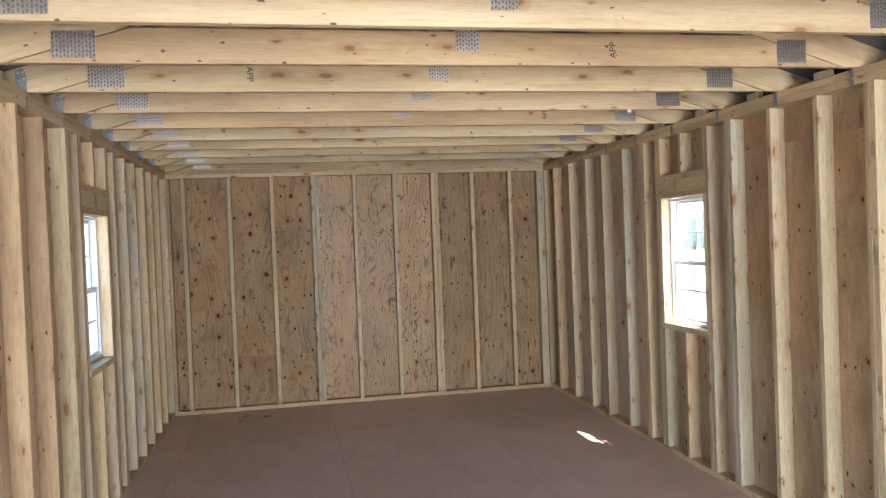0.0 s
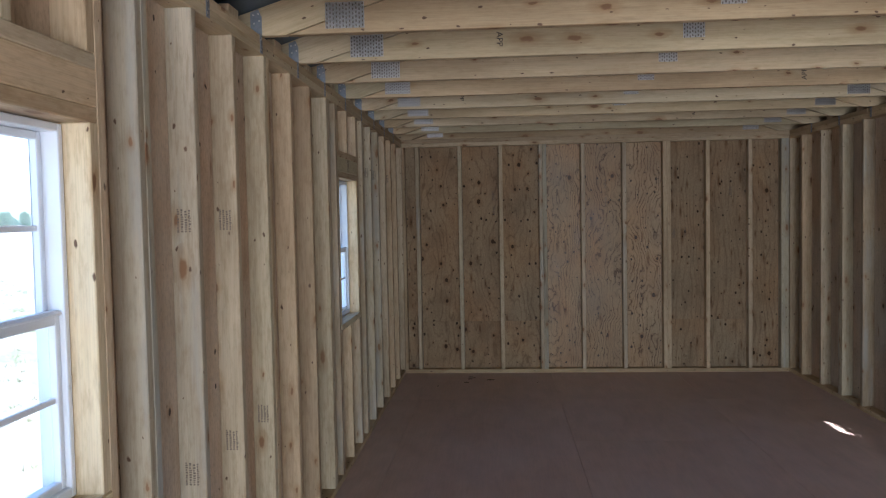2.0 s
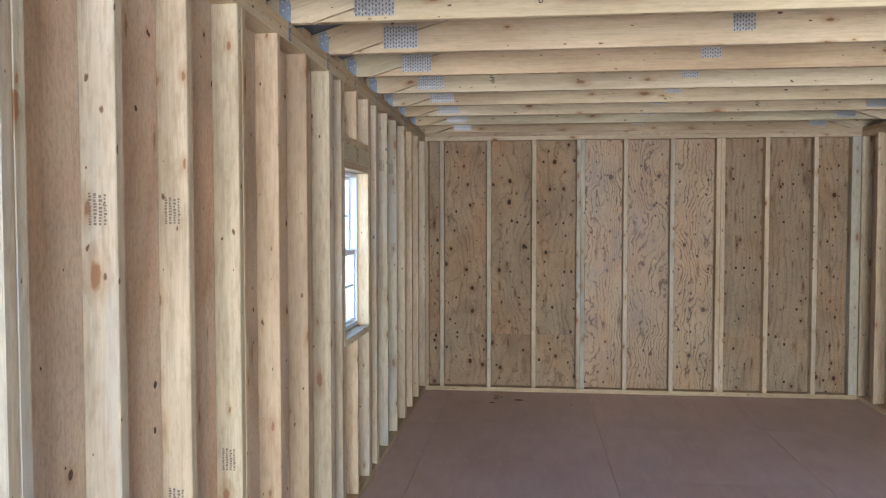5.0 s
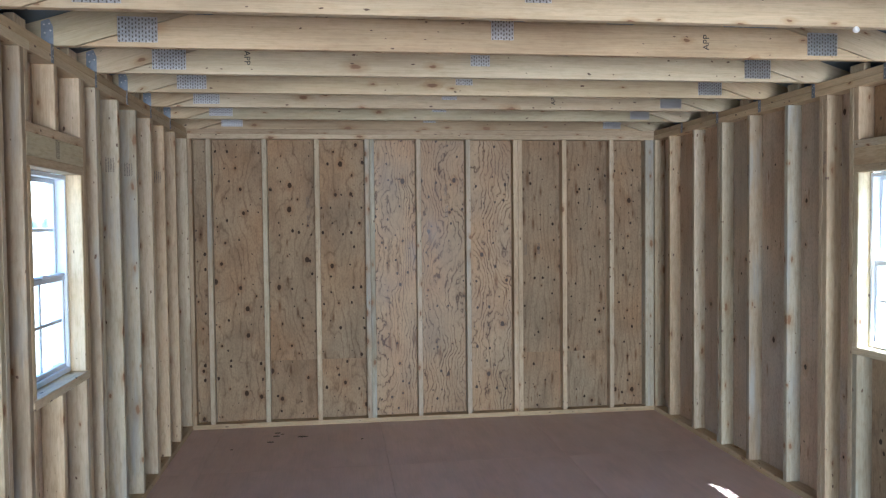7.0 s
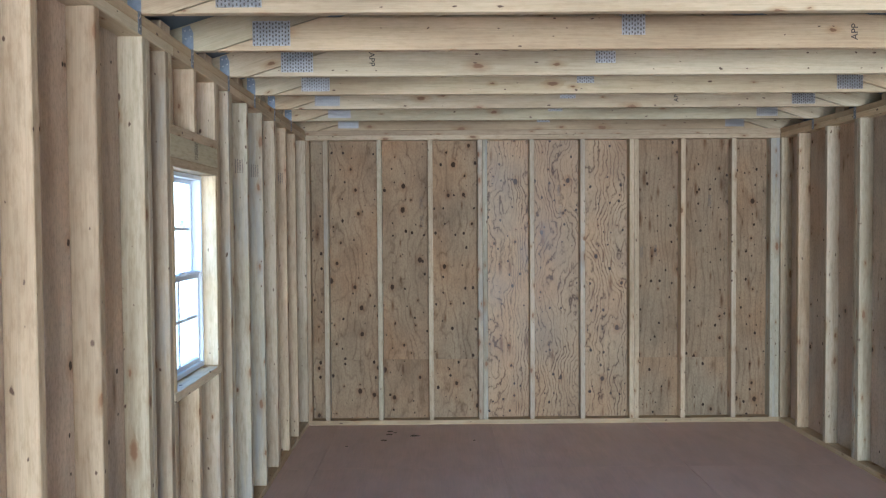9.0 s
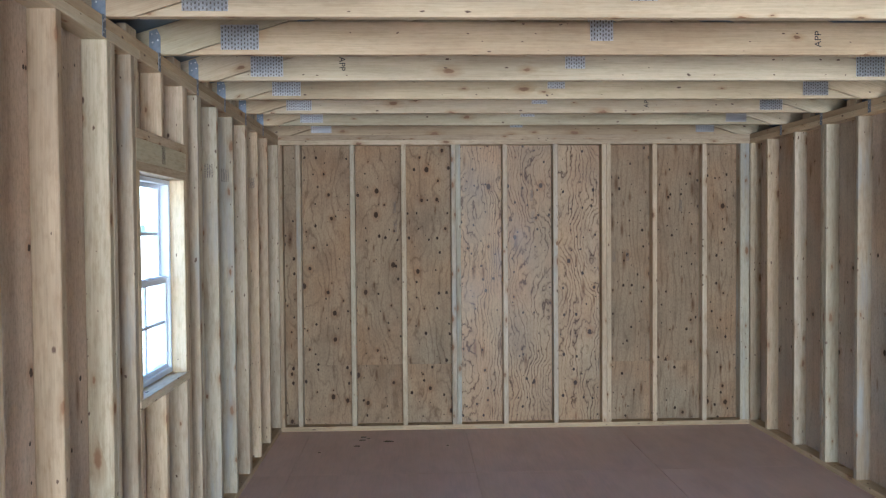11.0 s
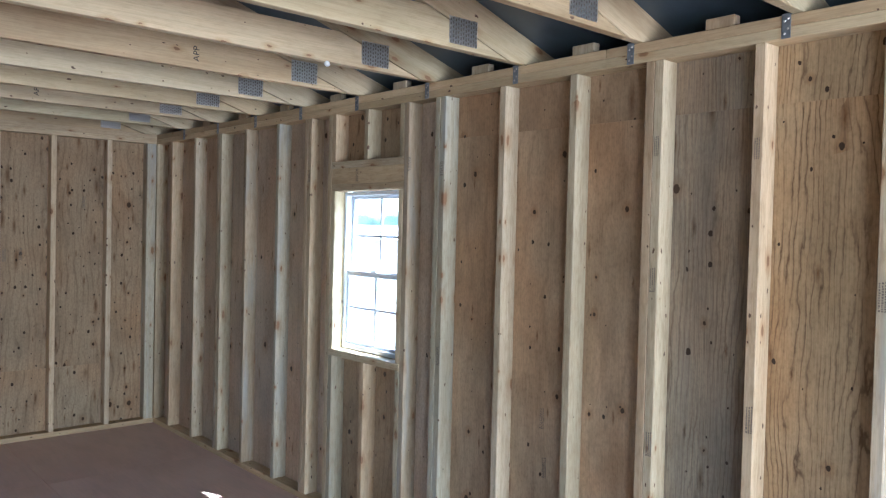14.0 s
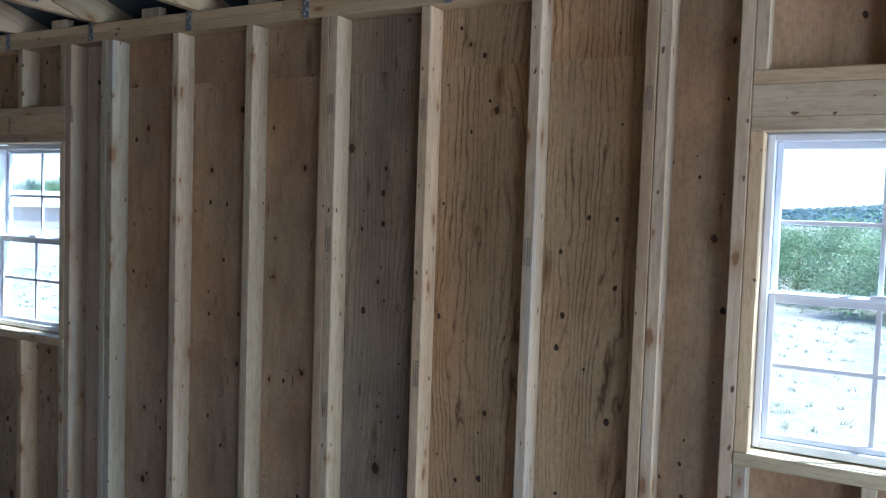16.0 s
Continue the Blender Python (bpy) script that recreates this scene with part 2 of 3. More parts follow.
def floor_material():
    m, t, b = node_material("floor_ply", 0.5, spec=0.6)
    v, _, oi = local_coords(t, (1, 1, 1))
    fibre = noise_tex(t, scaled(t, v, (120, 5, 120)), 1.0, 3)
    tone = noise_tex(t, scaled(t, v, (2.2, 1.4, 1)), 1.0, 4, 0.6)
    fig = noise_tex(t, scaled(t, v, (9, 3, 9)), 1.0, 3, 0.6, 0.5)
    dust = noise_tex(t, scaled(t, v, (4, 2.5, 4)), 1.0, 5, 0.65, 0.2)
    col = ramp(t, tone, [(0.3, (0.65, 0.435, 0.37)), (0.7, (0.75, 0.53, 0.455))])
    col = mix(t, "MULTIPLY", 0.5, col, ramp(t, fig, [(0.35, 0.78), (0.6, 1.0)]))
    col = mix(t, "MULTIPLY", 0.4, col, ramp(t, fibre, [(0.3, 0.7), (0.65, 1.0)]))
    col = mix(t, "MULTIPLY", 1.0, col, ramp(t, oi.outputs["Random"], [(0.0, (0.90, 0.88, 0.87)), (1.0, (1.0, 1.0, 1.0))]))
    col = mix(t, "MIX", math_node(t, "MULTIPLY", ramp(t, dust, [(0.25, 0.0), (0.75, 1.0)]), 0.5), col, (0.74, 0.61, 0.57))
    t.links.new(col, b.inputs["Base Color"])
    t.links.new(ramp(t, dust, [(0.2, 0.36), (0.8, 0.50)]), b.inputs["Roughness"])
    bump = node(t, "ShaderNodeBump", Strength=0.2, Distance=0.002)
    t.links.new(fibre, bump.inputs["Height"])
    t.links.new(bump.outputs[0], b.inputs["Normal"])
    return m


def painted(name, colour, rough=0.4, metal=0.0, vary=0.12, scale=20.0, bump_strength=0.08):
    m, t, b = node_material(name, rough, metal)
    tc = t.nodes.new("ShaderNodeTexCoord")
    n = noise_tex(t, tc.outputs["Object"], scale, 4, 0.6)
    lo = tuple(c * (1 - vary) for c in colour)
    t.links.new(ramp(t, n, [(0.35, lo), (0.65, colour)]), b.inputs["Base Color"])
    t.links.new(ramp(t, n, [(0.3, max(0.05, rough - 0.08)), (0.7, min(1.0, rough + 0.1))]), b.inputs["Roughness"])
    bump = node(t, "ShaderNodeBump", Strength=bump_strength, Distance=0.003)
    t.links.new(n, bump.inputs["Height"])
    t.links.new(bump.outputs[0], b.inputs["Normal"])
    return m


def glass_material():
    m, t, b = node_material("window_glass")
    clear, gloss, both = t.nodes.new("ShaderNodeBsdfTransparent"), t.nodes.new("ShaderNodeBsdfGlossy"), t.nodes.new("ShaderNodeMixShader")
    clear.inputs[0].default_value = (0.93, 0.96, 0.97, 1)
    gloss.inputs["Roughness"].default_value = 0.02
    both.inputs[0].default_value = 0.05
    t.links.new(clear.outputs[0], both.inputs[1])
    t.links.new(gloss.outputs[0], both.inputs[2])
    t.links.new(both.outputs[0], t.nodes["Material Output"].inputs["Surface"])
    t.nodes.remove(b)
    return m


def ground_material():
    m, t, b = node_material("dry_ground", 0.95, spec=0.1)
    tc = t.nodes.new("ShaderNodeTexCoord")
    v = tc.outputs["Object"]
    big, mid, fine = noise_tex(t, v, 0.05, 4), noise_tex(t, v, 0.7, 5, 0.65), noise_tex(t, v, 9.0, 5, 0.7)
    soil = ramp(t, fine, [(0.3, (0.20, 0.175, 0.145)), (0.6, (0.33, 0.30, 0.255))])
    grass = ramp(t, fine, [(0.3, (0.10, 0.12, 0.06)), (0.65, (0.24, 0.25, 0.15))])
    mask = math_node(t, "MULTIPLY", ramp(t, mid, [(0.5, 0.0), (0.62, 1.0)]), ramp(t, big, [(0.35, 0.3), (0.6, 1.0)]))
    t.links.new(mix(t, "MIX", mask, soil, grass), b.inputs["Base Color"])
    bump = node(t, "ShaderNodeBump", Strength=0.6, Distance=0.05)
    t.links.new(fine, bump.inputs["Height"])
    t.links.new(bump.outputs[0], b.inputs["Normal"])
    return m


def leaf_material(name, dark, light):
    m, t, b = node_material(name, 0.6, spec=0.25)
    geo, oi = t.nodes.new("ShaderNodeNewGeometry"), t.nodes.new("ShaderNodeObjectInfo")
    col = ramp(t, geo.outputs["Random Per Island"], [(0.0, dark), (1.0, light)])
    col = mix(t, "MULTIPLY", 1.0, col, ramp(t, oi.outputs["Random"], [(0.0, (0.8, 0.85, 0.8)), (1.0, (1.0, 1.0, 1.0))]))
    t.links.new(col, b.inputs["Base Color"])
    thin, both = t.nodes.new("ShaderNodeBsdfTranslucent"), t.nodes.new("ShaderNodeMixShader")
    t.links.new(col, thin.inputs[0])
    both.inputs[0].default_value = 0.45
    t.links.new(b.outputs[0], both.inputs[1])
    t.links.new(thin.outputs[0], both.inputs[2])
    t.links.new(both.outputs[0], t.nodes["Material Output"].inputs["Surface"])
    return m


PINE = lumber("pine_lumber", (0.66, 0.555, 0.405), (0.50, 0.40, 0.27))
PINE_GREY = lumber("pine_lumber_weathered", (0.62, 0.555, 0.435), (0.46, 0.39, 0.29), grey=0.7)
CHORD = lumber("truss_lumber", (0.69, 0.575, 0.39), (0.55, 0.435, 0.275), mottled=0.5)
# paler, yellower pine: the daylight around the windows is put into its colour
JAMB = lumber("daylit_pine", (0.77, 0.66, 0.46), (0.69, 0.57, 0.37))
PLY_WARM = plywood("siding_ply_warm", (0.56, 0.435, 0.285), (0.24, 0.16, 0.09), 14, 0.62, 0.5, rough=0.45, dots=0.5, stretch=1.1, dot=1.0, fib=0.86, blotch=0.74)
PLY_KNOT = plywood("knotty_ply", (0.415, 0.302, 0.186), (0.16, 0.095, 0.050), 13, 0.8, 0.6, rough=0.62, spec=0.2, dots=0.5, stretch=1.3, dot=0.95, fib=0.88, blotch=0.70, big=0.7, smear=0.15)
PLY_PALE = plywood("figured_ply", (0.49, 0.350, 0.202), (0.12, 0.066, 0.028), 27, 0.6, 1.15, rough=0.42, dots=0.72, spec=0.34, stretch=1.5, dot=0.95, fib=0.88, blotch=0.76, big=0.5, smear=0.3)
PLY_SPOT = plywood("spotted_ply", (0.40, 0.30, 0.192), (0.16, 0.10, 0.055), 20, 0.40, 0.5, rough=0.62, spec=0.2, dots=0.75, stretch=0.9, dot=0.85, fib=0.84, blotch=0.72, big=0.45, smear=0.5)
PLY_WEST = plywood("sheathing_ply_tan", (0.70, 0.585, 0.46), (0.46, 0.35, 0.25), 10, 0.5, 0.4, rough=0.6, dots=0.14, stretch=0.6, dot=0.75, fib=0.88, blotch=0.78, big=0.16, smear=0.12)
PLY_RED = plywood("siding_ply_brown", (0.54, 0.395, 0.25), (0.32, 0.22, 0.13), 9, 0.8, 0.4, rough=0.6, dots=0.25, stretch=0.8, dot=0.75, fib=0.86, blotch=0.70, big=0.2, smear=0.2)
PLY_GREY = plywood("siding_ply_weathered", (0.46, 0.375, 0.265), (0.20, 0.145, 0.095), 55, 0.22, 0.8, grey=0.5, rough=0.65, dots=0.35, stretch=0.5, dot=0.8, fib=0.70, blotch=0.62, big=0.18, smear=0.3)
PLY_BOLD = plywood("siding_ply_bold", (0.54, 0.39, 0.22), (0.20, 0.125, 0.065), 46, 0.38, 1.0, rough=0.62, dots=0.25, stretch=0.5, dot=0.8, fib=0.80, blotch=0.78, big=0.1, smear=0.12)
FLOOR = floor_material()
DECK = painted("roof_underlay", (0.09, 0.125, 0.16), 0.38, 0.0, 0.35, 5.0)
STEEL = painted("galvanised_steel", (0.62, 0.61, 0.60), 0.34, 0.9, 0.2, 40.0)
DULL = painted("dull_galvanised_steel", (0.30, 0.33, 0.37), 0.5, 0.7, 0.25, 40.0)
SLOT = painted("punched_slot", (0.17, 0.15, 0.125), 0.8)
VINYL = painted("white_vinyl", (0.74, 0.78, 0.84), 0.35, 0.0, 0.04, 8.0, 0.02)
DARK = painted("black_stamp_ink", (0.03, 0.028, 0.028), 0.8)
INK = painted("grey_stamp_ink", (0.16, 0.13, 0.105), 0.8)
GLASS = glass_material()
EARTH = ground_material()
BARK = painted("bark", (0.16, 0.12, 0.085), 0.9, 0.0, 0.4, 12.0, 0.6)
LEAF = leaf_material("juniper_foliage", (0.22, 0.29, 0.25), (0.34, 0.42, 0.36))
# the blue haze of distance is mixed into the far leaves' colour
FAR_LEAF = leaf_material("hazed_foliage", (0.11, 0.16, 0.165), (0.16, 0.21, 0.205))
LEAF2 = leaf_material("scrub_foliage", (0.20, 0.28, 0.14), (0.37, 0.45, 0.25))
STRAW = leaf_material("dry_grass", (0.32, 0.31, 0.20), (0.50, 0.47, 0.34))
SCRUB = painted("far_scrub", (0.085, 0.12, 0.11), 0.95, 0.0, 0.3, 0.05)
ROOFING = painted("pale_metal_roof", (0.72, 0.72, 0.70), 0.4, 0.0, 0.1, 3.0)
CLAD = painted("barn_cladding", (0.50, 0.43, 0.38), 0.8, 0.0, 0.2, 4.0)
WHITE = painted("white_plastic", (0.80, 0.80, 0.78), 0.4)


# ---- building helpers ----
MESHES = {}


def finish(name, bm, material, smooth=False):
    me = bpy.data.meshes.new(name)
    bm.to_mesh(me)
    bm.free()
    me.materials.append(material)
    if smooth:
        me.shade_smooth()
    return me


def part(name, bm, material, parent, label=""):
    ob = new(name, finish(name, bm, material))
    ob.parent = parent
    if label:
        ob["label"] = label
    return ob


def block(bm, a, b, bevel=0.0):
    """Adds a box from corner a to corner b."""
    r = bmesh.ops.create_cube(bm, size=1)
    for v in r["verts"]:
        v.co = Vector([(p + q) / 2 + c * (q - p) for p, q, c in zip(a, b, v.co)])
    if bevel:
        edges = list({e for v in r["verts"] for e in v.link_edges})
        bmesh.ops.bevel(bm, geom=edges, offset=bevel, segments=1, affect="EDGES")
    return bm


def board(name, a, b, material, parent=None, along="z", bevel=0.003, label=""):
    """A board from corner a to corner b whose grain runs along that axis (the local z)."""
    size = [q - p for p, q in zip(a, b)]
    order = {"z": (0, 1, 2), "y": (2, 0, 1), "x": (1, 2, 0)}[along]
    loc = [size[i] for i in order]
    key = (tuple(round(s, 4) for s in loc), material.name, bevel)
    if key not in MESHES:
        bm = bmesh.new()
        block(bm, [-s / 2 for s in loc], [s / 2 for s in loc], min(bevel, min(loc) * 0.2))
        MESHES[key] = finish(name, bm, material)
    ob = new(name, MESHES[key])
    ob.parent = parent
    rot = Matrix.Identity(3)
    if along != "z":
        rot = Matrix([[1.0 if order[c] == r else 0.0 for c in range(3)] for r in range(3)])
    ob.matrix_local = Matrix.Translation([(p + q) / 2 for p, q in zip(a, b)]) @ rot.to_4x4()
    if label:
        ob["label"] = label
    return ob


def empty(name, label, category="", group="", kind="", at=(0, 0, 0)):
    ob = new(name)
    ob.location = at
    ob.empty_display_size = 0.1
    return tagged(ob, label, category, group, kind)


# ---- floor ----
floor = empty("floor", "reddish-brown plywood subfloor, dusty and scuffed", kind="structure")
board("joist_bed", (-D - SK, YS - D, -0.16), (W + D + SK, YE + D + SK, -0.022), PINE, floor, "y", label="floor frame under the plywood")
FX = [-D, 0.24, 1.46, 2.68, W + D]
FY = [YS - D, -1.88, 0.56, 3.00, 5.44, 7.88, YE + D]
FY2 = [YS - D, -0.66, 1.78, 4.22, 6.66, 7.88, YE + D]
for i in range(4):
    ys = FY2 if i == 2 else FY
    for y0, y1 in zip(ys, ys[1:]):
        bm = bmesh.new()
        block(bm, (-(FX[i + 1] - FX[i]) / 2 + 0.001, -(y1 - y0) / 2 + 0.001, -0.02), ((FX[i + 1] - FX[i]) / 2 - 0.001, (y1 - y0) / 2 - 0.001, 0.0), 0.001)
        p = part("floor_panel", bm, FLOOR, floor)
        p.location = ((FX[i] + FX[i + 1]) / 2, (y0 + y1) / 2, 0)


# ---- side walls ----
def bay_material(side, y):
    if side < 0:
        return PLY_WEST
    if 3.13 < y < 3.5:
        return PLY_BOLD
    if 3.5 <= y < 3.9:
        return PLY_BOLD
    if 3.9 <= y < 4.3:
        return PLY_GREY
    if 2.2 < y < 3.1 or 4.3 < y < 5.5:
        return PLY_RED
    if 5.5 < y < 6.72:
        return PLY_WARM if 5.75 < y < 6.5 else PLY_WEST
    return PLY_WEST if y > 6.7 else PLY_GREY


def side_wall(name, side, doubles, singles, windows):
    wall = empty(name, "unfinished stud wall with bare plywood siding behind", kind="structure")
    x0, x1 = (-D, 0.0) if side < 0 else (W, W + D)
    s0, s1 = (-D - SK, -D) if side < 0 else (W + D, W + D + SK)
    n = 0

    def stud(y0, y1, z0=Z0, z1=ZS, nm="stud"):
        nonlocal n
        n += 1
        board(nm, (x0, y0, z0), (x1, y1, z1), JAMB if nm == "trimmer" else PINE_GREY if (n * 7) % 5 in (0, 2) else PINE, wall)

    cuts = []
    gap = FILL_OPENING if side < 0 else (0.0, 0.0, 0.0)
    doubles = [y for y in doubles if not gap[0] < y < gap[1]]
    singles = [y for y in singles if not gap[0] < y < gap[1]]
    # stud and header framing the added opening
    if side < 0:
        stud(gap[0] - T, gap[0], nm="king_stud")
        board("header", (x0, gap[0], gap[2]), (x1, gap[1] + 0.001, gap[2] + D), PINE, wall, "y")
        cuts += [gap[0], gap[1]]
    for y in doubles:
        stud(y - T, y - 0.0006)
        stud(y + 0.0006, y + T)
        cuts.append(y)
    for y in singles:
        stud(y - T / 2, y + T / 2)
        cuts.append(y)
    stud(YE - T + 0.02, YE + 0.02)
    zb, zt = WIN_Z
    for c, h in windows:
        for sg in (-1, 1):
            a, b = sorted((c + sg * (h + T), c + sg * (h + 2 * T)))
            stud(a, b, nm="king_stud")
            a, b = sorted((c + sg * h, c + sg * (h + T)))
            stud(a, b, zb, zt, "trimmer")
            stud(a, b, Z0, zb - T, "cripple_stud")
            stud(a, b, zt + 2 * T + D, ZS, "cripple_stud")
            cuts.append(c + sg * (h + 1.5 * T))
        stud(c - T / 2, c + T / 2, Z0, zb - T, "cripple_stud")
        stud(c - T / 2, c + T / 2, zt + 2 * T + D, ZS, "cripple_stud")
        e = h + T
        ex = 0.004
        xs = (x0, x1 + ex) if side < 0 else (x0 - ex, x1)
        board("rough_sill", (xs[0], c - e, zb - T), (xs[1], c + e, zb), JAMB, wall, "y")
        board("header_plate", (x0, c - e, zt), (x1, c + e, zt + T), PINE, wall, "y")
        board("header", (x0, c - e, zt + T), (x1, c + e, zt + T + D), JAMB if c > 4 else PINE, wall, "y")
        board("header_plate", (x0, c - e, zt + T + D), (x1, c + e, zt + 2 * T + D), PINE, wall, "y")
    board("bottom_plate", (x0, YS - D, 0), (x1, YE, Z0), CHORD, wall, "y")
    joints = [YS - D, -0.6, 2.62 if side > 0 else 3.0, 6.2 if side > 0 else 5.9, YE]
    for i, (a, b) in enumerate(zip(joints, joints[1:])):
        board("top_plate", (x0, a + 0.001, ZS), (x1, b - 0.001, ZS + T), CHORD, wall, "y")
    joints = [YS - D, -1.2, 1.5, 4.55, 7.4, YE]
    for a, b in zip(joints, joints[1:]):
        board("top_plate", (x0, a + 0.001, ZS + T), (x1, b - 0.001, ZP), CHORD, wall, "y")
    cuts = sorted([YS - D, *cuts, YE + D])
    for a, b in zip(cuts, cuts[1:]):
        if b - a < 0.02:
            continue
        mid = (a + b) / 2
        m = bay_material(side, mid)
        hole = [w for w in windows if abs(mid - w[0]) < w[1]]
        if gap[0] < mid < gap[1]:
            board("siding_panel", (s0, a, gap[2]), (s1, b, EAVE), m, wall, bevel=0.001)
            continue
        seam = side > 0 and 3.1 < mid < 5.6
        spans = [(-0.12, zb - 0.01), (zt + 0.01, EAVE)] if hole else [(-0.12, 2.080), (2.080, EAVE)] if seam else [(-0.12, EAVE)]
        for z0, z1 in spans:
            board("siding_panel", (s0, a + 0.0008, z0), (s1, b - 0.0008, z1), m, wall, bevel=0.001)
    return wall


wall_west = side_wall("wall_west", -1, LEFT_DOUBLES, LEFT_SINGLES, LEFT_WINDOWS)
wall_east = side_wall("wall_east", 1, RIGHT_DOUBLES, RIGHT_SINGLES, RIGHT_WINDOWS)

# ---- end wall ----
wall_north = empty("wall_north", "unfinished stud end wall backed with knotty plywood", kind="structure")
END_CUTS = [0.155, 0.580, 0.985, 1.400, 1.793, 2.197, 2.608, 3.000, 3.405]
for i, x in enumerate(END_CUTS):
    pair = i in (3, 6)
    for a, b in ([(x - T, x - 0.0006), (x + 0.0006, x + T)] if pair else [(x - T / 2, x + T / 2)]):
        board("stud", (a, YE, Z0), (b, YE + D, ZS), PINE_GREY if i in (0, 3, 5) else PINE, wall_north)
board("stud", (0.0, YE, Z0), (0.03, YE + D, ZS), PINE, wall_north)
board("stud", (W - 0.075, YE, Z0), (W - 0.002, YE + D, ZS), PINE_GREY, wall_north)
board("bottom_plate", (-D, YE, 0), (W + D, YE + D, Z0), CHORD, wall_north, "x")
board("top_plate", (0.0, YE, ZS), (W, YE + D, ZS + T), PINE, wall_north, "x")
board("top_plate", (-D, YE + 0.001, ZS + T), (W + D, YE + D, ZP), PINE, wall_north, "x")
cuts = [-D, *END_CUTS, W + D]
for i, (a, b) in enumerate(zip(cuts, cuts[1:])):
    m = PLY_PALE if i in (4, 5, 6) else PLY_KNOT if i < 4 else PLY_SPOT
    lo = 0.512 if i in (1, 2, 3, 7, 8) else -0.12
    if lo > 0:
        board("siding_panel", (a + 0.0008, YE + D, -0.12), (b - 0.0008, YE + D + SK, lo), m, wall_north, bevel=0.001)
    board("siding_panel", (a + 0.0008, YE + D, lo), (b - 0.0008, YE + D + SK, ZP), m, wall_north, bevel=0.001)


def gable(y0, y1, parent):
    bm = bmesh.new()
    side_top = ZP + PITCH * (-D - SK - HEEL) - 0.002
    pts = [(-D - SK, side_top), (-D - SK, ZP), (W + D + SK, ZP), (W + D + SK, side_top), (W / 2, ZP + PITCH * (W / 2 - HEEL))]
    vs = [[bm.verts.new((x, y, z)) for x, z in pts] for y in (y0, y1)]
    bm.faces.new(vs[0])
    bm.faces.new(vs[1][::-1])
    for i in range(5):
        bm.faces.new((vs[0][i], vs[1][i], vs[1][(i + 1) % 5], vs[0][(i + 1) % 5]))
    bmesh.ops.recalc_face_normals(bm, faces=bm.faces)
    return part("gable_panel", bm, PLY_RED, parent)


gable(YE + D, YE + D + SK, wall_north)

# ---- entrance wall, behind the walk, with its open doorway ----
wall_south = empty("wall_south", "unfinished plywood wall with an open doorway", kind="structure")
for a, b, z0, z1 in ((-D, DOOR[0], -0.12, ZP), (DOOR[1], W + D, -0.12, ZP), (DOOR[0], DOOR[1], DOOR[2], ZP)):
    board("siding_panel", (a, YS - D - SK, z0), (b, YS - D, z1), PLY_WARM, wall_south, bevel=0.001)
for x in (0.3, 0.7, 1.1, 1.5, DOOR[0] - T, DOOR[1], W - 0.06):
    board("stud", (x, YS - D, Z0), (x + T, YS, ZS), PINE, wall_south)
board("top_plate", (0, YS - D, ZS), (W, YS, ZP), PINE, wall_south, "x")
board("header", (DOOR[0], YS - D, DOOR[2]), (DOOR[1], YS, DOOR[2] + D), PINE, wall_south, "x")
gable(YS - D - SK, YS - D, wall_south)
door_light = new("doorway_daylight", bpy.data.lights.new("doorway_daylight", "AREA"))
door_light.data.shape, door_light.data.size, door_light.data.size_y = "RECTANGLE", DOOR[1] - DOOR[0] - 0.06, DOOR[2] - 0.06
door_light.data.energy, door_light.data.color = 74.0, (1.0, 0.97, 0.93)
door_light.matrix_world = look(((DOOR[0] + DOOR[1]) / 2, YS - 0.05, DOOR[2] / 2), ((DOOR[0] + DOOR[1]) / 2, 3, DOOR[2] / 2))

# fill lamp added in the west opening, to brighten the east wall
west_fill = new("west_fill_lamp", bpy.data.lights.new("west_fill_lamp", "AREA"))
west_fill.data.shape, west_fill.data.size, west_fill.data.size_y = "RECTANGLE", FILL_OPENING[1] - FILL_OPENING[0] - 0.06, FILL_OPENING[2] - 0.06
west_fill.data.energy, west_fill.data.color = 13.0, (1.0, 0.97, 0.93)
side_mid = (FILL_OPENING[0] + FILL_OPENING[1]) / 2
west_fill.matrix_world = look((-D - 0.03, side_mid, FILL_OPENING[2] / 2), (3, side_mid, FILL_OPENING[2] / 2))

# ---- roof ----
roof = empty("ceiling", "dark blue-grey roof underlay above open trusses", kind="structure")
RIDGE = ZP + PITCH * (W / 2 - HEEL)
for sg in (-1, 1):
    xe = XO
    bm = bmesh.new()
    for y0, y1 in ((YS - 0.35, YE + 0.40),):
        pts = [(xe, ZP + PITCH * (xe - HEEL)), (W / 2, RIDGE), (W / 2, RIDGE + 0.03), (xe, ZP + PITCH * (xe - HEEL) + 0.03)]
        if sg > 0:
            pts = [(W - x, z) for x, z in pts]
        vs = [[bm.verts.new((x, y, z)) for x, z in pts] for y in (y0, y1)]
        bm.faces.new(vs[0])
        bm.faces.new(vs[1][::-1])
        for i in range(4):
            bm.faces.new((vs[0][i], vs[1][i], vs[1][(i + 1) % 4], vs[0][(i + 1) % 4]))
    bmesh.ops.recalc_face_normals(bm, faces=bm.faces)
    part("roof_slope", bm, DECK, roof)
    side = (lambda x: x) if sg < 0 else (lambda x: W - x)
    zr = ZP + PITCH * (XO - HEEL)
    for nm, x0, x1, z0, z1 in (("fascia", XO - 0.02, XO, ZP - 0.06, zr + 0.03), ("soffit", XO, -D - SK, ZP - 0.06, ZP - 0.045)):
        bm = bmesh.new()
        block(bm, (min(side(x0), side(x1)), YS - 0.35, z0), (max(side(x0), side(x1)), YE + 0.40, z1))
        part(nm, bm, DECK, roof)


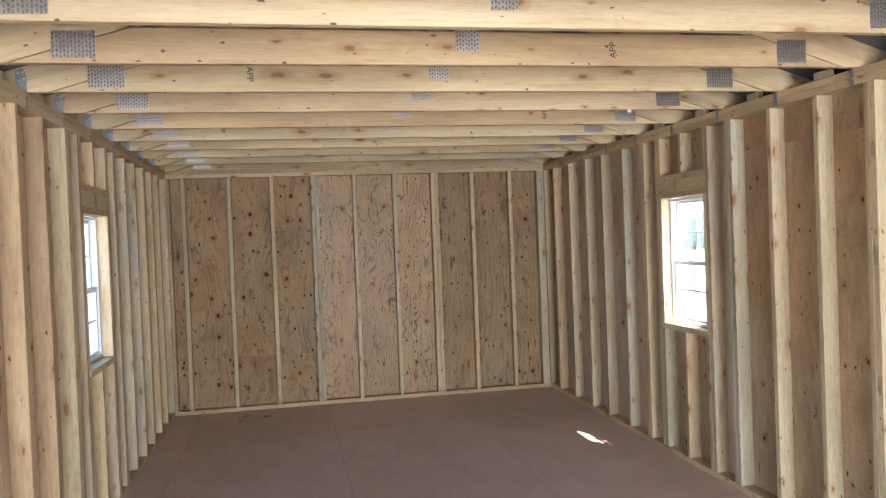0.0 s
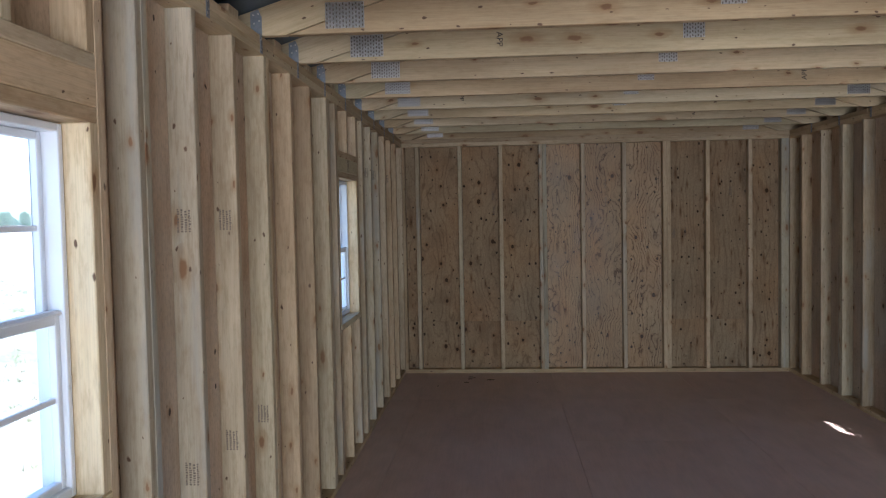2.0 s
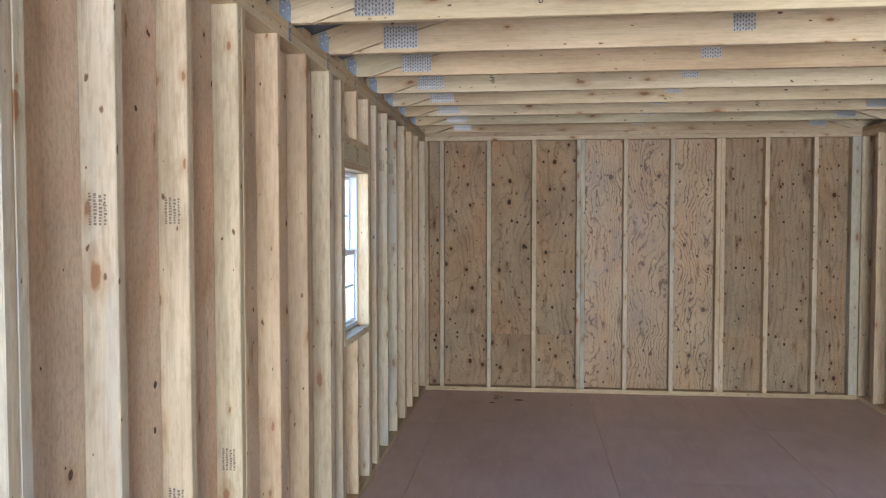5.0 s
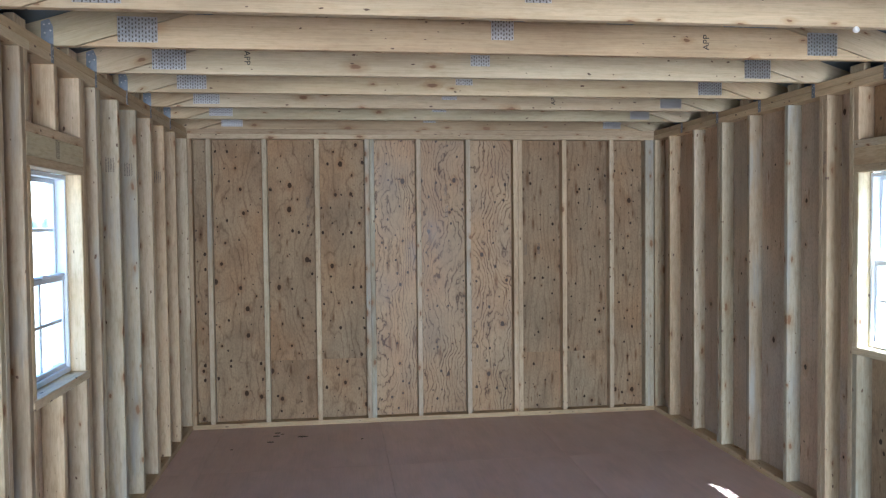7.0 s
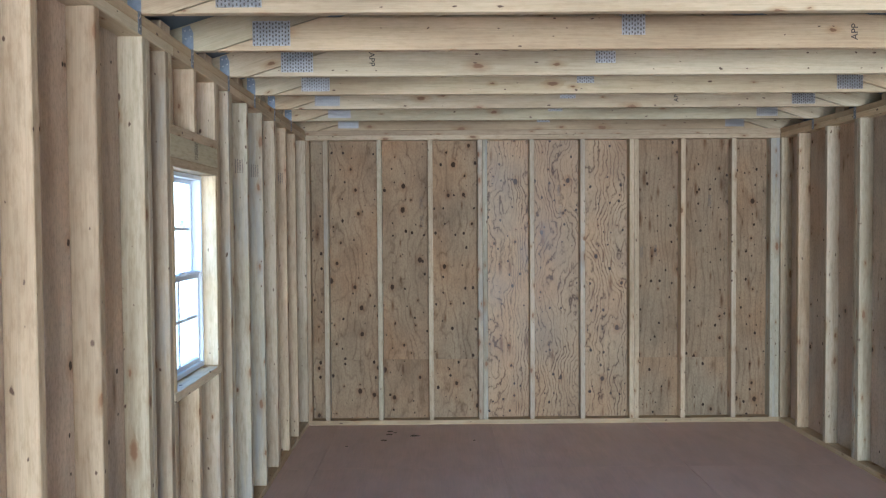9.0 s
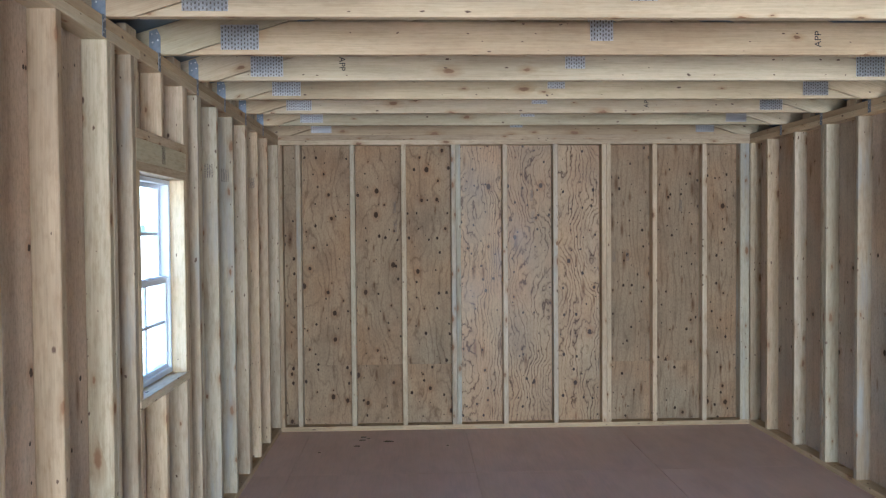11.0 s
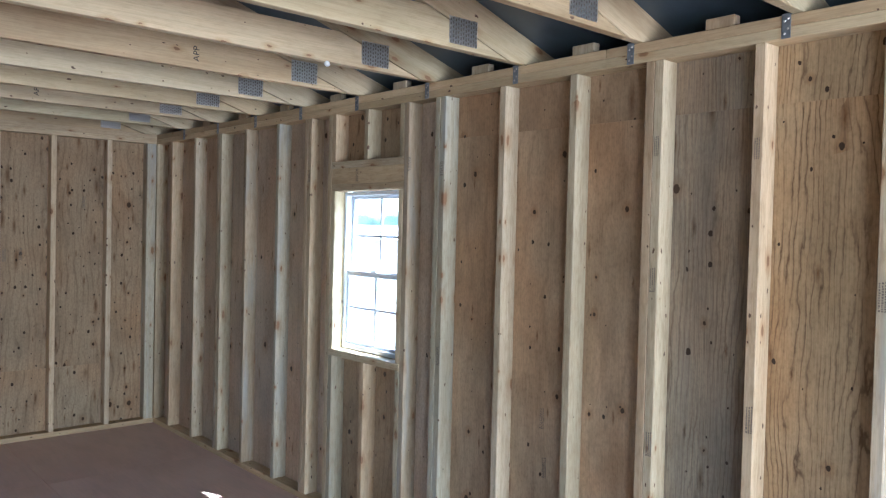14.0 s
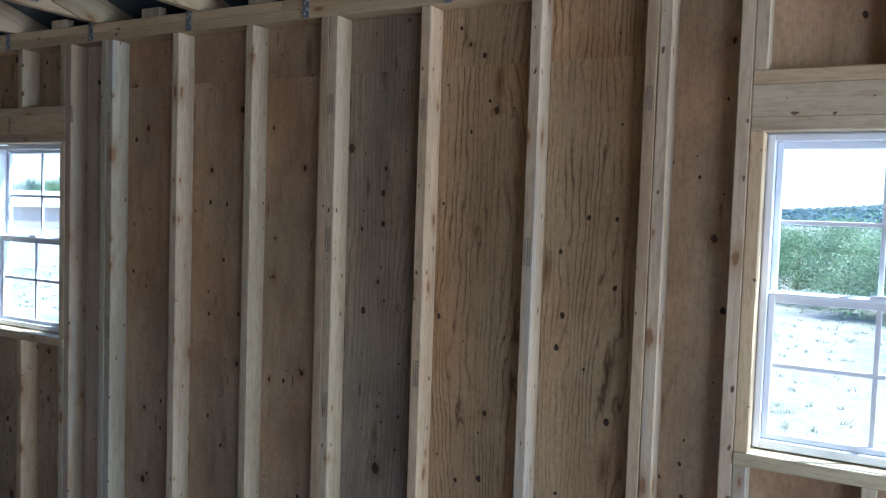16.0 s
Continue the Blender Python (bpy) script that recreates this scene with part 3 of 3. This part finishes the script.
# ---- trusses ----
def prism(bm, pts, y0, y1):
    """A flat outline in x and z, extruded along y."""
    vs = [[bm.verts.new((x, y, z)) for x, z in pts] for y in (y0, y1)]
    n = len(pts)
    bm.faces.new(vs[0])
    bm.faces.new(vs[1][::-1])
    for i in range(n):
        bm.faces.new((vs[0][i], vs[1][i], vs[1][(i + 1) % n], vs[0][(i + 1) % n]))
    bmesh.ops.recalc_face_normals(bm, faces=bm.faces)


def nail_plate(name, w, h, parent, x, z, y, sgn):
    """A pressed-steel plate with rows of punched teeth."""
    key = (name, round(w, 3), round(h, 3))
    if key not in MESHES:
        bm = bmesh.new()
        block(bm, (-w / 2, -0.0015, -h / 2), (w / 2, 0, h / 2))
        nx, nz = max(3, int(w / 0.0125)), max(3, int(h / 0.017))
        for i in range(nx):
            for j in range(nz):
                cx, cz = -w / 2 + (i + 0.5) * w / nx, -h / 2 + (j + 0.5 + (0.15 if i % 2 else -0.15)) * h / nz
                a, b = w / nx * 0.22, h / nz * 0.34
                hole = bm.faces.new([bm.verts.new((cx + p * a, -0.0019, cz + q * b)) for p, q in ((-1, -1), (1, -1), (1, 0.5), (-1, 0.5))])
                hole.material_index = 1
                bm.faces.new([bm.verts.new((cx + p * a, y, cz + q * b)) for p, y, q in ((-1, -0.0020, 0.5), (1, -0.0020, 0.5), (1, -0.0050, 1), (-1, -0.0050, 1))])
        MESHES[key] = finish(name, bm, STEEL)
        MESHES[key].materials.append(SLOT)
    ob = new(name, MESHES[key])
    ob.parent = parent
    ob.matrix_local = pose(x, y, z, 0, 0, 0 if sgn < 0 else 180)
    return ob


XH = HEEL + 0.140 * math.sqrt(1 + PITCH ** 2) / PITCH     # where the top chord's lower edge meets the plate


def chord_mesh(name, pts, material, grain_angle):
    """A chord as a mesh whose local z runs along the timber."""
    bm = bmesh.new()
    prism(bm, pts, -T / 2, T / 2)
    turn = Matrix.Rotation(grain_angle, 4, "Y")
    bm.transform(turn.inverted())
    bmesh.ops.bevel(bm, geom=[e for e in bm.edges if e.calc_length() > 0.3], offset=0.002, segments=1, affect="EDGES")
    return finish(name, bm, material), turn


def make_truss():
    truss = empty("roof_truss", "pale pine roof truss with steel nail plates", "roof truss", "roof trusses")
    z0, z1 = 0.0, CH
    XS = XH + 0.014     # the joint between the chords stands a little open
    me, turn = chord_mesh("bottom_chord", [(XS, z0), (W - XS, z0), (W - XS - CH / PITCH, z1), (XS + CH / PITCH, z1)], CHORD, radians(90))
    ob = new("bottom_chord", me)
    ob.parent, ob.matrix_local = truss, turn
    top = PITCH * (W / 2 - HEEL)
    ang = math.atan2(1, PITCH)
    left = [(XO + 0.03, 0.0), (XH, 0.0), (W / 2 - 0.0005, PITCH * (W / 2 - XH)), (W / 2 - 0.0005, top), (XO + 0.03, PITCH * (XO + 0.03 - HEEL))]
    for pts, a in ((left, ang), ([(W - x, z) for x, z in left], -ang)):
        me, turn = chord_mesh("top_chord", [(x, z - 0.001 if z > 0.01 else z) for x, z in pts], CHORD, a)
        ob = new("top_chord", me)
        ob.parent, ob.matrix_local = truss, turn
    me, turn = chord_mesh("king_post", [(W / 2 - 0.0445, CH + 0.001), (W / 2 + 0.0445, CH + 0.001), (W / 2 + 0.0445, PITCH * (W / 2 - XH) - 0.022), (W / 2 - 0.0445, PITCH * (W / 2 - XH) - 0.022)], CHORD, 0.0)
    ob = new("king_post", me)
    ob.parent, ob.matrix_local = truss, turn
    for sgn in (-1, 1):
        y = sgn * (T / 2 + 0.0006)
        nail_plate("nail_plate", 0.160, 0.105, truss, 0.340, 0.072, y, sgn)
        nail_plate("nail_plate", 0.150, 0.105, truss, W - 0.362, 0.070, y, sgn)
        nail_plate("centre_nail_plate", 0.10, 0.11, truss, W / 2, CH - 0.026, y, sgn)
    return truss


truss = make_truss()
truss.location = (0, TRUSS_Y[0], ZP)
trusses = [truss]
for i, y in enumerate(TRUSS_Y[1:]):
    trusses.append(copy_thing(truss, pose((i * 37 % 5 - 2) * 0.003, y, ZP)))
gable_truss = copy_thing(truss, pose(0, YE + 0.03, ZP))
tagged(gable_truss, "pine gable truss standing on the end wall's top plate")


# ---- hurricane ties and blocks on the plates ----
def make_tie():
    tie = empty("hurricane_tie", "galvanised steel hurricane tie nailed to plate and truss", "hurricane tie", "hurricane ties")
    bm = bmesh.new()
    block(bm, (0.0005, -0.030, -0.075), (0.0022, 0.0, 0.004))
    part("wall_flange", bm, DULL, tie)
    bm = bmesh.new()
    prism(bm, [(0.0022, 0.002), (0.0022, 0.075), (-0.012, 0.108), (-0.045, 0.096), (-0.045, 0.030), (-0.020, 0.002)], -0.0016, 0.0)
    part("truss_flange", bm, DULL, tie)
    for y, z in ((-0.020, -0.06), (-0.009, -0.045), (-0.020, -0.02), (-0.009, -0.012)):
        bm = bmesh.new()
        bmesh.ops.create_uvsphere(bm, u_segments=8, v_segments=4, radius=0.0042)
        bm.transform(Matrix.Diagonal((0.5, 1, 1, 1)))
        p = part("nail_head", bm, STEEL, tie)
        p.location = (0.0026, y, z)
    for x, z in ((-0.008, 0.060), (-0.033, 0.084), (-0.030, 0.050), (-0.012, 0.088)):
        bm = bmesh.new()
        bmesh.ops.create_uvsphere(bm, u_segments=8, v_segments=4, radius=0.0042)
        bm.transform(Matrix.Diagonal((1, 0.5, 1, 1)))
        p = part("nail_head", bm, STEEL, tie)
        p.location = (x, -0.002, z)
    return tie


tie = make_tie()
first = True
for y in TRUSS_Y:
    for right in (False, True):
        m = pose(W, y + T / 2 + 0.001, ZP, 0, 0, 180) if right else pose(0, y - T / 2 - 0.001, ZP)
        if first:
            tie.matrix_basis = m
            first = False
        else:
            copy_thing(tie, m)

block_bm = bmesh.new()
block(block_bm, (-0.019, -0.055, 0), (0.019, 0.055, 0.042), 0.003)
blk = tagged(new("wood_block", finish("wood_block", block_bm, PINE)), "short pine block nailed on the top plate between trusses", "wood block", "blocks on the plates")
first = True
for y0, y1 in zip(TRUSS_Y, TRUSS_Y[1:]):
    for x in (0.035 - D, W + D - 0.035):
        m = pose(x + (0.02 if x < 1 else -0.02), (y0 + y1) / 2 - 0.02, ZP)
        if first:
            blk.matrix_basis = m
            first = False
        else:
            copy_thing(blk, m)


# ---- windows ----
def bar(bm, a, b):
    block(bm, a, b, 0.0025)


def make_window(name, c, h, side):
    """A single-hung vinyl window, built with the room at +x, then turned for the other wall."""
    win = empty(name, "white vinyl single-hung window with divided panes", kind="structure")
    zb, zt = WIN_Z
    hw, hz = h - 0.004, (zt - zb) / 2 - 0.004
    bm = bmesh.new()
    d0, d1, f = -0.045, 0.030, 0.019
    bar(bm, (d0, -hw, -hz), (d1, -hw + f, hz))
    bar(bm, (d0, hw - f, -hz), (d1, hw, hz))
    bar(bm, (d0, -hw + f, hz - f), (d1, hw - f, hz))
    bar(bm, (d0, -hw + f, -hz), (d1, hw - f, -hz + f + 0.006))
    bar(bm, (d0 - 0.006, -hw - 0.03, -hz - 0.03), (d0 - 0.001, -hw, hz + 0.03))
    bar(bm, (d0 - 0.006, hw, -hz - 0.03), (d0 - 0.001, hw + 0.03, hz + 0.03))
    bar(bm, (d0 - 0.006, -hw, hz), (d0 - 0.001, hw, hz + 0.03))
    bar(bm, (d0 - 0.006, -hw, -hz - 0.03), (d0 - 0.001, hw, -hz))
    part("window_frame", bm, VINYL, win)
    iw = hw - f
    zm = -0.012
    for nm, z0, z1, dx in (("upper_sash", zm - 0.014, hz - f, -0.022), ("lower_sash", -hz + f + 0.006, zm + 0.018, 0.006)):
        bm = bmesh.new()
        s = 0.019
        a, b = dx - 0.011, dx + 0.011
        bar(bm, (a, -iw + 0.001, z0), (b, -iw + s, z1))
        bar(bm, (a, iw - s, z0), (b, iw - 0.001, z1))
        bar(bm, (a, -iw + s, z1 - (0.034 if nm[0] == "l" else s)), (b, iw - s, z1))
        bar(bm, (a, -iw + s, z0), (b, iw - s, z0 + s))
        if nm[0] == "l":
            bar(bm, (b, -iw + 0.002, z1 - 0.012), (b + 0.008, iw - 0.002, z1 - 0.004))
        sash = part(nm, bm, VINYL, win)
        zc = (z0 + z1) / 2
        bm = bmesh.new()
        block(bm, (dx - 0.005, -0.007, z0 + s), (dx + 0.005, 0.007, z1 - s), 0.002)
        part("muntin", bm, VINYL, sash)
        bm = bmesh.new()
        block(bm, (dx - 0.0045, -iw + s, zc - 0.007), (dx + 0.0045, iw - s, zc + 0.007), 0.002)
        part("muntin", bm, VINYL, sash)
        bm = bmesh.new()
        block(bm, (dx - 0.009, -iw + s, z0 + s), (dx - 0.006, iw - s, z1 - s))
        pane = part("pane", bm, GLASS, sash)
        pane.visible_shadow = False
    bm = bmesh.new()
    block(bm, (0.017, -0.025, zm + 0.012), (0.032, 0.025, zm + 0.024), 0.003)
    part("sash_lock", bm, VINYL, win)
    x = -0.095 if side < 0 else W + 0.095
    win.matrix_basis = pose(x, c, (zb + zt) / 2, 0, 0, 0 if side < 0 else 180)
    return win


for i, (c, h) in enumerate(LEFT_WINDOWS):
    make_window("window_%d" % (i + 1), c, h, -1)
for i, (c, h) in enumerate(RIGHT_WINDOWS):
    make_window("window_%d" % (i + 3), c, h, 1)

# ---- outdoors ----
bm = bmesh.new()
bmesh.ops.create_grid(bm, x_segments=2, y_segments=2, size=2500)
ground = tagged(new("ground", finish("ground", bm, EARTH)), "pale dry earth with sparse grass", kind="structure")
ground.location = (0, 0, GROUND)

rng = random.Random(4)


def tufts(name, x0, x1, y0, y1, count):
    verts, faces = [], []
    for _ in range(count):
        cx, cy, r = rng.uniform(x0, x1), rng.uniform(y0, y1), rng.uniform(0.03, 0.12)
        for _ in range(14):
            a, b = rng.uniform(0, 6.283), rng.uniform(0, 6.283)
            px, py, hh = cx + r * math.cos(a) * rng.random(), cy + r * math.sin(a) * rng.random(), rng.uniform(0.02, 0.08)
            k = len(verts)
            dx, dy = 0.006 * math.cos(b), 0.006 * math.sin(b)
            verts += [(px - dx, py - dy, GROUND), (px + dx, py + dy, GROUND), (px + rng.uniform(-0.05, 0.05), py + rng.uniform(-0.05, 0.05), GROUND + hh)]
            faces.append((k, k + 1, k + 2))
    me = bpy.data.meshes.new(name)
    me.from_pydata(verts, [], faces)
    me.materials.append(STRAW)
    tagged(new(name, me), "sparse dry grass tufts on the bare ground", kind="stuff")


tufts("dry_grass", 4.6, 22, -6, 22, 2200)
tufts("dry_grass", -24, -0.9, -4, 26, 2200)


def limb(bm, a, b, r0, r1, seg=6):
    a, b = Vector(a), Vector(b)
    q = (b - a).to_track_quat("Z", "Y").to_matrix().to_4x4()
    r = bmesh.ops.create_cone(bm, cap_ends=True, segments=seg, radius1=r0, radius2=r1, depth=(b - a).length)
    bmesh.ops.transform(bm, matrix=Matrix.Translation((a + b) / 2) @ q, verts=r["verts"])


def make_tree(name, label, height, spread, material, seed, leaves, low):
    r = random.Random(seed)
    tree = empty(name, label, "tree" if height > 2.5 else "bush", "trees and scrub")
    bm = bmesh.new()
    limb(bm, (0, 0, -0.05), (0.05, 0.02, height * 0.45), height * 0.035, height * 0.018, 8)
    limb(bm, (0.05, 0.02, height * 0.45), (0.0, 0.08, height * 0.9), height * 0.018, height * 0.006, 6)
    lumps = []
    for i in range(16):
        a = i * 2.4 + r.uniform(-0.4, 0.4)
        z = height * (low + (0.95 - low) * (i + 0.5) / 16)
        rad = spread * (0.35 + 0.65 * math.sin(math.pi * min(1, 0.25 + 0.75 * (i + 0.5) / 16))) * r.uniform(0.55, 1.0)
        tip = (math.cos(a) * rad, math.sin(a) * rad, z)
        limb(bm, (0.03, 0.02, max(0.1, z - rad * 0.55)), tip, height * 0.009, height * 0.003, 5)
        lumps.append((tip, spread * r.uniform(0.22, 0.42)))
        lumps.append(((tip[0] * 0.5, tip[1] * 0.5, z + r.uniform(0, 0.1) * height), spread * r.uniform(0.22, 0.4)))
    part("trunk", bm, BARK, tree)
    verts, faces = [], []
    for (cx, cy, cz), rad in lumps:
        for _ in range(leaves):
            d = Vector((r.gauss(0, 1), r.gauss(0, 1), r.gauss(0, 0.8)))
            p = Vector((cx, cy, cz)) + d * rad * 0.55
            if p.z < 0.05:
                p.z = 0.05 + r.random() * 0.1
            u = Vector((r.gauss(0, 1), r.gauss(0, 1), r.gauss(0, 1))).normalized()
            w = u.orthogonal().normalized()
            s = height * r.uniform(0.010, 0.022)
            k = len(verts)
            verts += [tuple(p - u * s), tuple(p + w * s * 0.6), tuple(p + u * s), tuple(p - w * s * 0.6)]
            faces.append((k, k + 1, k + 2, k + 3))
    me = bpy.data.meshes.new("crown")
    me.from_pydata(verts, [], faces)
    me.materials.append(material)
    crown = new("crown", me)
    crown.parent = tree
    return tree


KINDS = [make_tree("juniper_bush", "grey-green juniper bush on dry ground", 1.9, 1.15, LEAF, 3, 330, 0.12),
         make_tree("scrub_bush", "light green scrub bush on dry ground", 1.8, 1.3, LEAF2, 8, 330, 0.10),
         make_tree("oak_tree", "dark green spreading tree on dry ground", 4.6, 2.4, LEAF, 15, 260, 0.25)]
used = set()


def plant(k, x, y, s, turn):
    if k in used:
        copy_thing(KINDS[k], pose(x, y, GROUND, 0, 0, turn) @ Matrix.Scale(s, 4)).scale = (s, s, s)
    else:
        used.add(k)
        KINDS[k].matrix_basis = pose(x, y, GROUND, 0, 0, turn)


for k in range(26):
    x, y = rng.uniform(19, 36), rng.uniform(-7, 10)
    plant(k % 2, x, y, rng.uniform(0.6, 1.2), rng.uniform(0, 360))
for k in range(70):
    far, way = rng.uniform(62, 100), radians(rng.uniform(42, 70))
    plant((0, 1, 0)[k % 3], far * math.cos(way), far * math.sin(way), rng.uniform(1.1, 1.6), rng.uniform(0, 360))
for k in range(130):
    y = 60 + k * 4.2 + rng.uniform(-3, 3)
    plant(2 if k % 4 else 0, -165 + rng.uniform(-25, 15), y, rng.uniform(0.7, 1.35), rng.uniform(0, 360))


def make_barn(x, y, turn):
    barn = empty("shed", "small brown shed with a pale metal roof across the field", "shed")
    bm = bmesh.new()
    prism(bm, [(-4, 0), (4, 0), (4, 2.6), (0, 4.2), (-4, 2.6)], -6, 6)
    part("wall", bm, CLAD, barn)
    for sg in (-1, 1):
        bm = bmesh.new()
        prism(bm, [(0, 4.22), (sg * 4.4, 2.46), (sg * 4.4, 2.56), (0, 4.34)], -6.3, 6.3)
        roof_ob = part("roof", bm, ROOFING, barn)
        for i in range(12):
            bm = bmesh.new()
            prism(bm, [(0.0, 4.345), (sg * 4.4, 2.585), (sg * 4.4, 2.605), (0.0, 4.365)], -6.0 + i, -5.95 + i)
            part("seam", bm, ROOFING, roof_ob)
    bm = bmesh.new()
    block(bm, (-1.3, -6.08, 0), (1.3, -6.01, 2.3), 0.02)
    part("door", bm, ROOFING, barn)
    barn.matrix_basis = pose(x, y, GROUND, 0, 0, turn) @ Matrix.Scale(0.5, 4)


make_barn(31.6, 45, 50)


def ridge(name, label, x0, y0, x1, y1, height, seed, count):
    """A far wooded rise: a low hill sheet carrying thousands of small tree clumps."""
    r = random.Random(seed)
    verts, faces = [], []
    n = 60
    way = Vector((x1 - x0, y1 - y0, 0))
    side = Vector((-way.y, way.x, 0)).normalized() * 220

    def top(u, w):
        return GROUND - 0.5 + height * (1 - (2 * w - 1) ** 2) * (0.55 + 0.45 * math.sin(u * 9 + seed) * math.sin(u * 4.3 + 1))

    for i in range(n + 1):
        for j in range(9):
            u, w = i / n, j / 8
            p = Vector((x0, y0, 0)) + way * u + side * (w - 0.5)
            verts.append((p.x, p.y, top(u, w)))
    for i in range(n):
        for j in range(8):
            k = i * 9 + j
            faces.append((k, k + 1, k + 10, k + 9))
    me = bpy.data.meshes.new(name)
    me.from_pydata(verts, [], faces)
    me.materials.append(SCRUB)
    hill = tagged(new(name, me), label, kind="structure")
    verts, faces = [], []
    for _ in range(count):
        u, w = r.random(), r.random()
        p = Vector((x0, y0, 0)) + way * u + side * (w - 0.5)
        z, s = top(u, w), r.uniform(1.2, 3.0)
        for _ in range(8):
            c = Vector((p.x + r.uniform(-s, s), p.y + r.uniform(-s, s), z + r.uniform(0.1, 0.6) * s))
            a = Vector((r.gauss(0, 1), r.gauss(0, 1), r.gauss(0, 0.4))).normalized()
            b = Vector((-a.y, a.x, r.gauss(0, 0.4))).normalized()
            q = s * 0.4
            k = len(verts)
            verts += [tuple(c - a * q), tuple(c + b * q), tuple(c + a * q), tuple(c - b * q)]
            faces.append((k, k + 1, k + 2, k + 3))
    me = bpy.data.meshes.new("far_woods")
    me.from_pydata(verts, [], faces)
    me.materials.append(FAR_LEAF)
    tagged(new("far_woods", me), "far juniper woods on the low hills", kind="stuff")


ridge("backdrop_east", "low wooded hills in the distance", 380, -260, 330, 190, 17, 2, 6500)
ridge("backdrop_west", "low wooded rise in the distance", -420, -200, -380, 500, 7, 5, 3000)


# ---- stamps, chips and other small things ----
def stamp_mesh(seed, w, h, lines):
    """Small broken bars, like an unreadable ink stamp, in the local y-z plane."""
    r = random.Random(seed)
    bm = bmesh.new()
    for i in range(lines):
        y = -w / 2 + (i + 0.5) * w / lines
        z = -h / 2
        while z < h / 2 - 0.004:
            step = r.uniform(0.004, 0.010)
            block(bm, (0, y - w / lines * 0.32, z), (0.0006, y + w / lines * r.uniform(0.05, 0.32), min(z + step * 0.65, h / 2)))
            z += step
    return finish("grade_stamp", bm, INK)


STAMPS = [stamp_mesh(1, 0.022, 0.075, 3), stamp_mesh(2, 0.026, 0.09, 3), stamp_mesh(3, 0.05, 0.075, 4)]


def stamp(wall, kind, x, y, z, turn):
    ob = new("grade_stamp", STAMPS[kind])
    ob.parent = wall
    ob.matrix_local = pose(x, y, z, 0, 0, turn)


for y in (3.169, 3.928, 4.310, 5.493, 5.74, 6.679, 7.480):
    stamp(wall_east, 0, W - 0.0008, y, 1.945 + 0.02 * math.sin(y * 9), 180)
for y in (3.928, 4.309, 5.493):
    stamp(wall_east, 1, W - 0.0008, y - 0.004, 0.96 + 0.1 * math.sin(y * 7), 180)
for y in (3.531, 4.31):
    stamp(wall_east, 1, W - 0.0008, y, 1.47, 180)
for y in (3.631, 4.011, 7.081, 7.451, 8.186):
    stamp(wall_west, 2, -0.045, y - 0.0008, 1.60 if y < 6 else 1.93, -90)
for y in (3.631, 4.011, 4.397):
    stamp(wall_west, 2, -0.045, y - 0.0008, 0.78, -90)
stamp(wall_west, 2, 0.0008, 6.17, 1.925, 0)
stamp(wall_east, 0, W - 0.0008, 6.19, 1.925, 180)
for x, z in ((0.91, 1.78), (0.915, 1.63), (2.02, 1.87), (2.03, 1.70), (2.69, 1.37), (2.80, 1.38), (3.24, 1.78)):
    stamp(wall_north, 1, x, YE + D - 0.0008, z, -90)
for y, z in ((4.90, 0.83), (4.88, 0.62)):
    stamp(wall_east, 1, W + D - 0.0008, y, z, 180)

letters = bpy.data.curves.new("stamp_letters", "FONT")
letters.body, letters.size, letters.extrude = "APP", 0.042, 0.0003
letters.materials.append(DARK)
holder = new("stamp_letters", letters)
deps = bpy.context.evaluated_depsgraph_get()
letter_mesh = bpy.data.meshes.new_from_object(holder.evaluated_get(deps))
bpy.data.objects.remove(holder)
for ty, x, up in ((6.17, 2.85, 1), (4.99, 0.965, -1), (7.86, 2.60, 1), (4.40, 2.55, 1), (6.75, 0.70, -1)):
    tr = min(trusses, key=lambda o: abs(o.location.y - ty))
    ob = new("stamp_letters", letter_mesh)
    ob.parent = tr
    ob.matrix_local = pose(x, -T / 2 - 0.0012, 0.075 - 0.043 * up, 90, -90 * up, 0)

bm = bmesh.new()
bmesh.ops.create_icosphere(bm, subdivisions=2, radius=0.013)
for v in bm.verts:
    v.co *= 1 + 0.25 * noise.noise(v.co * 90)
drop = tagged(new("foam_drop", finish("foam_drop", bm, WHITE, True)), "small white foam drop stuck under a truss chord", "foam drop")
drop.location = (3.16, 5.565, ZP - 0.009)

chip_rng = random.Random(9)
for x, y, r in ((0.66, 8.71, 0.035), (0.86, 8.665, 0.05), (0.63, 8.55, 0.03), (0.66, 8.80, 0.03), (0.70, 8.76, 0.018), (1.30, 8.53, 0.014), (0.37, 8.40, 0.014)):
    bm = bmesh.new()
    ring = []
    for i in range(9):
        a, q = i * 6.2832 / 9, r * chip_rng.uniform(0.5, 1.0)
        ring.append(bm.verts.new((math.cos(a) * q, math.sin(a) * q * 0.5, 0)))
    f = bm.faces.new(ring)
    up = bmesh.ops.extrude_face_region(bm, geom=[f])
    bmesh.ops.translate(bm, vec=(0, 0, 0.004), verts=[g for g in up["geom"] if isinstance(g, bmesh.types.BMVert)])
    bmesh.ops.recalc_face_normals(bm, faces=bm.faces)
    chip = tagged(new("bark_chip", finish("bark_chip", bm, BARK)), "dark bark chip lying on the plywood floor", "bark chip", "bark chips")
    chip.location = (x, y, 0.0)
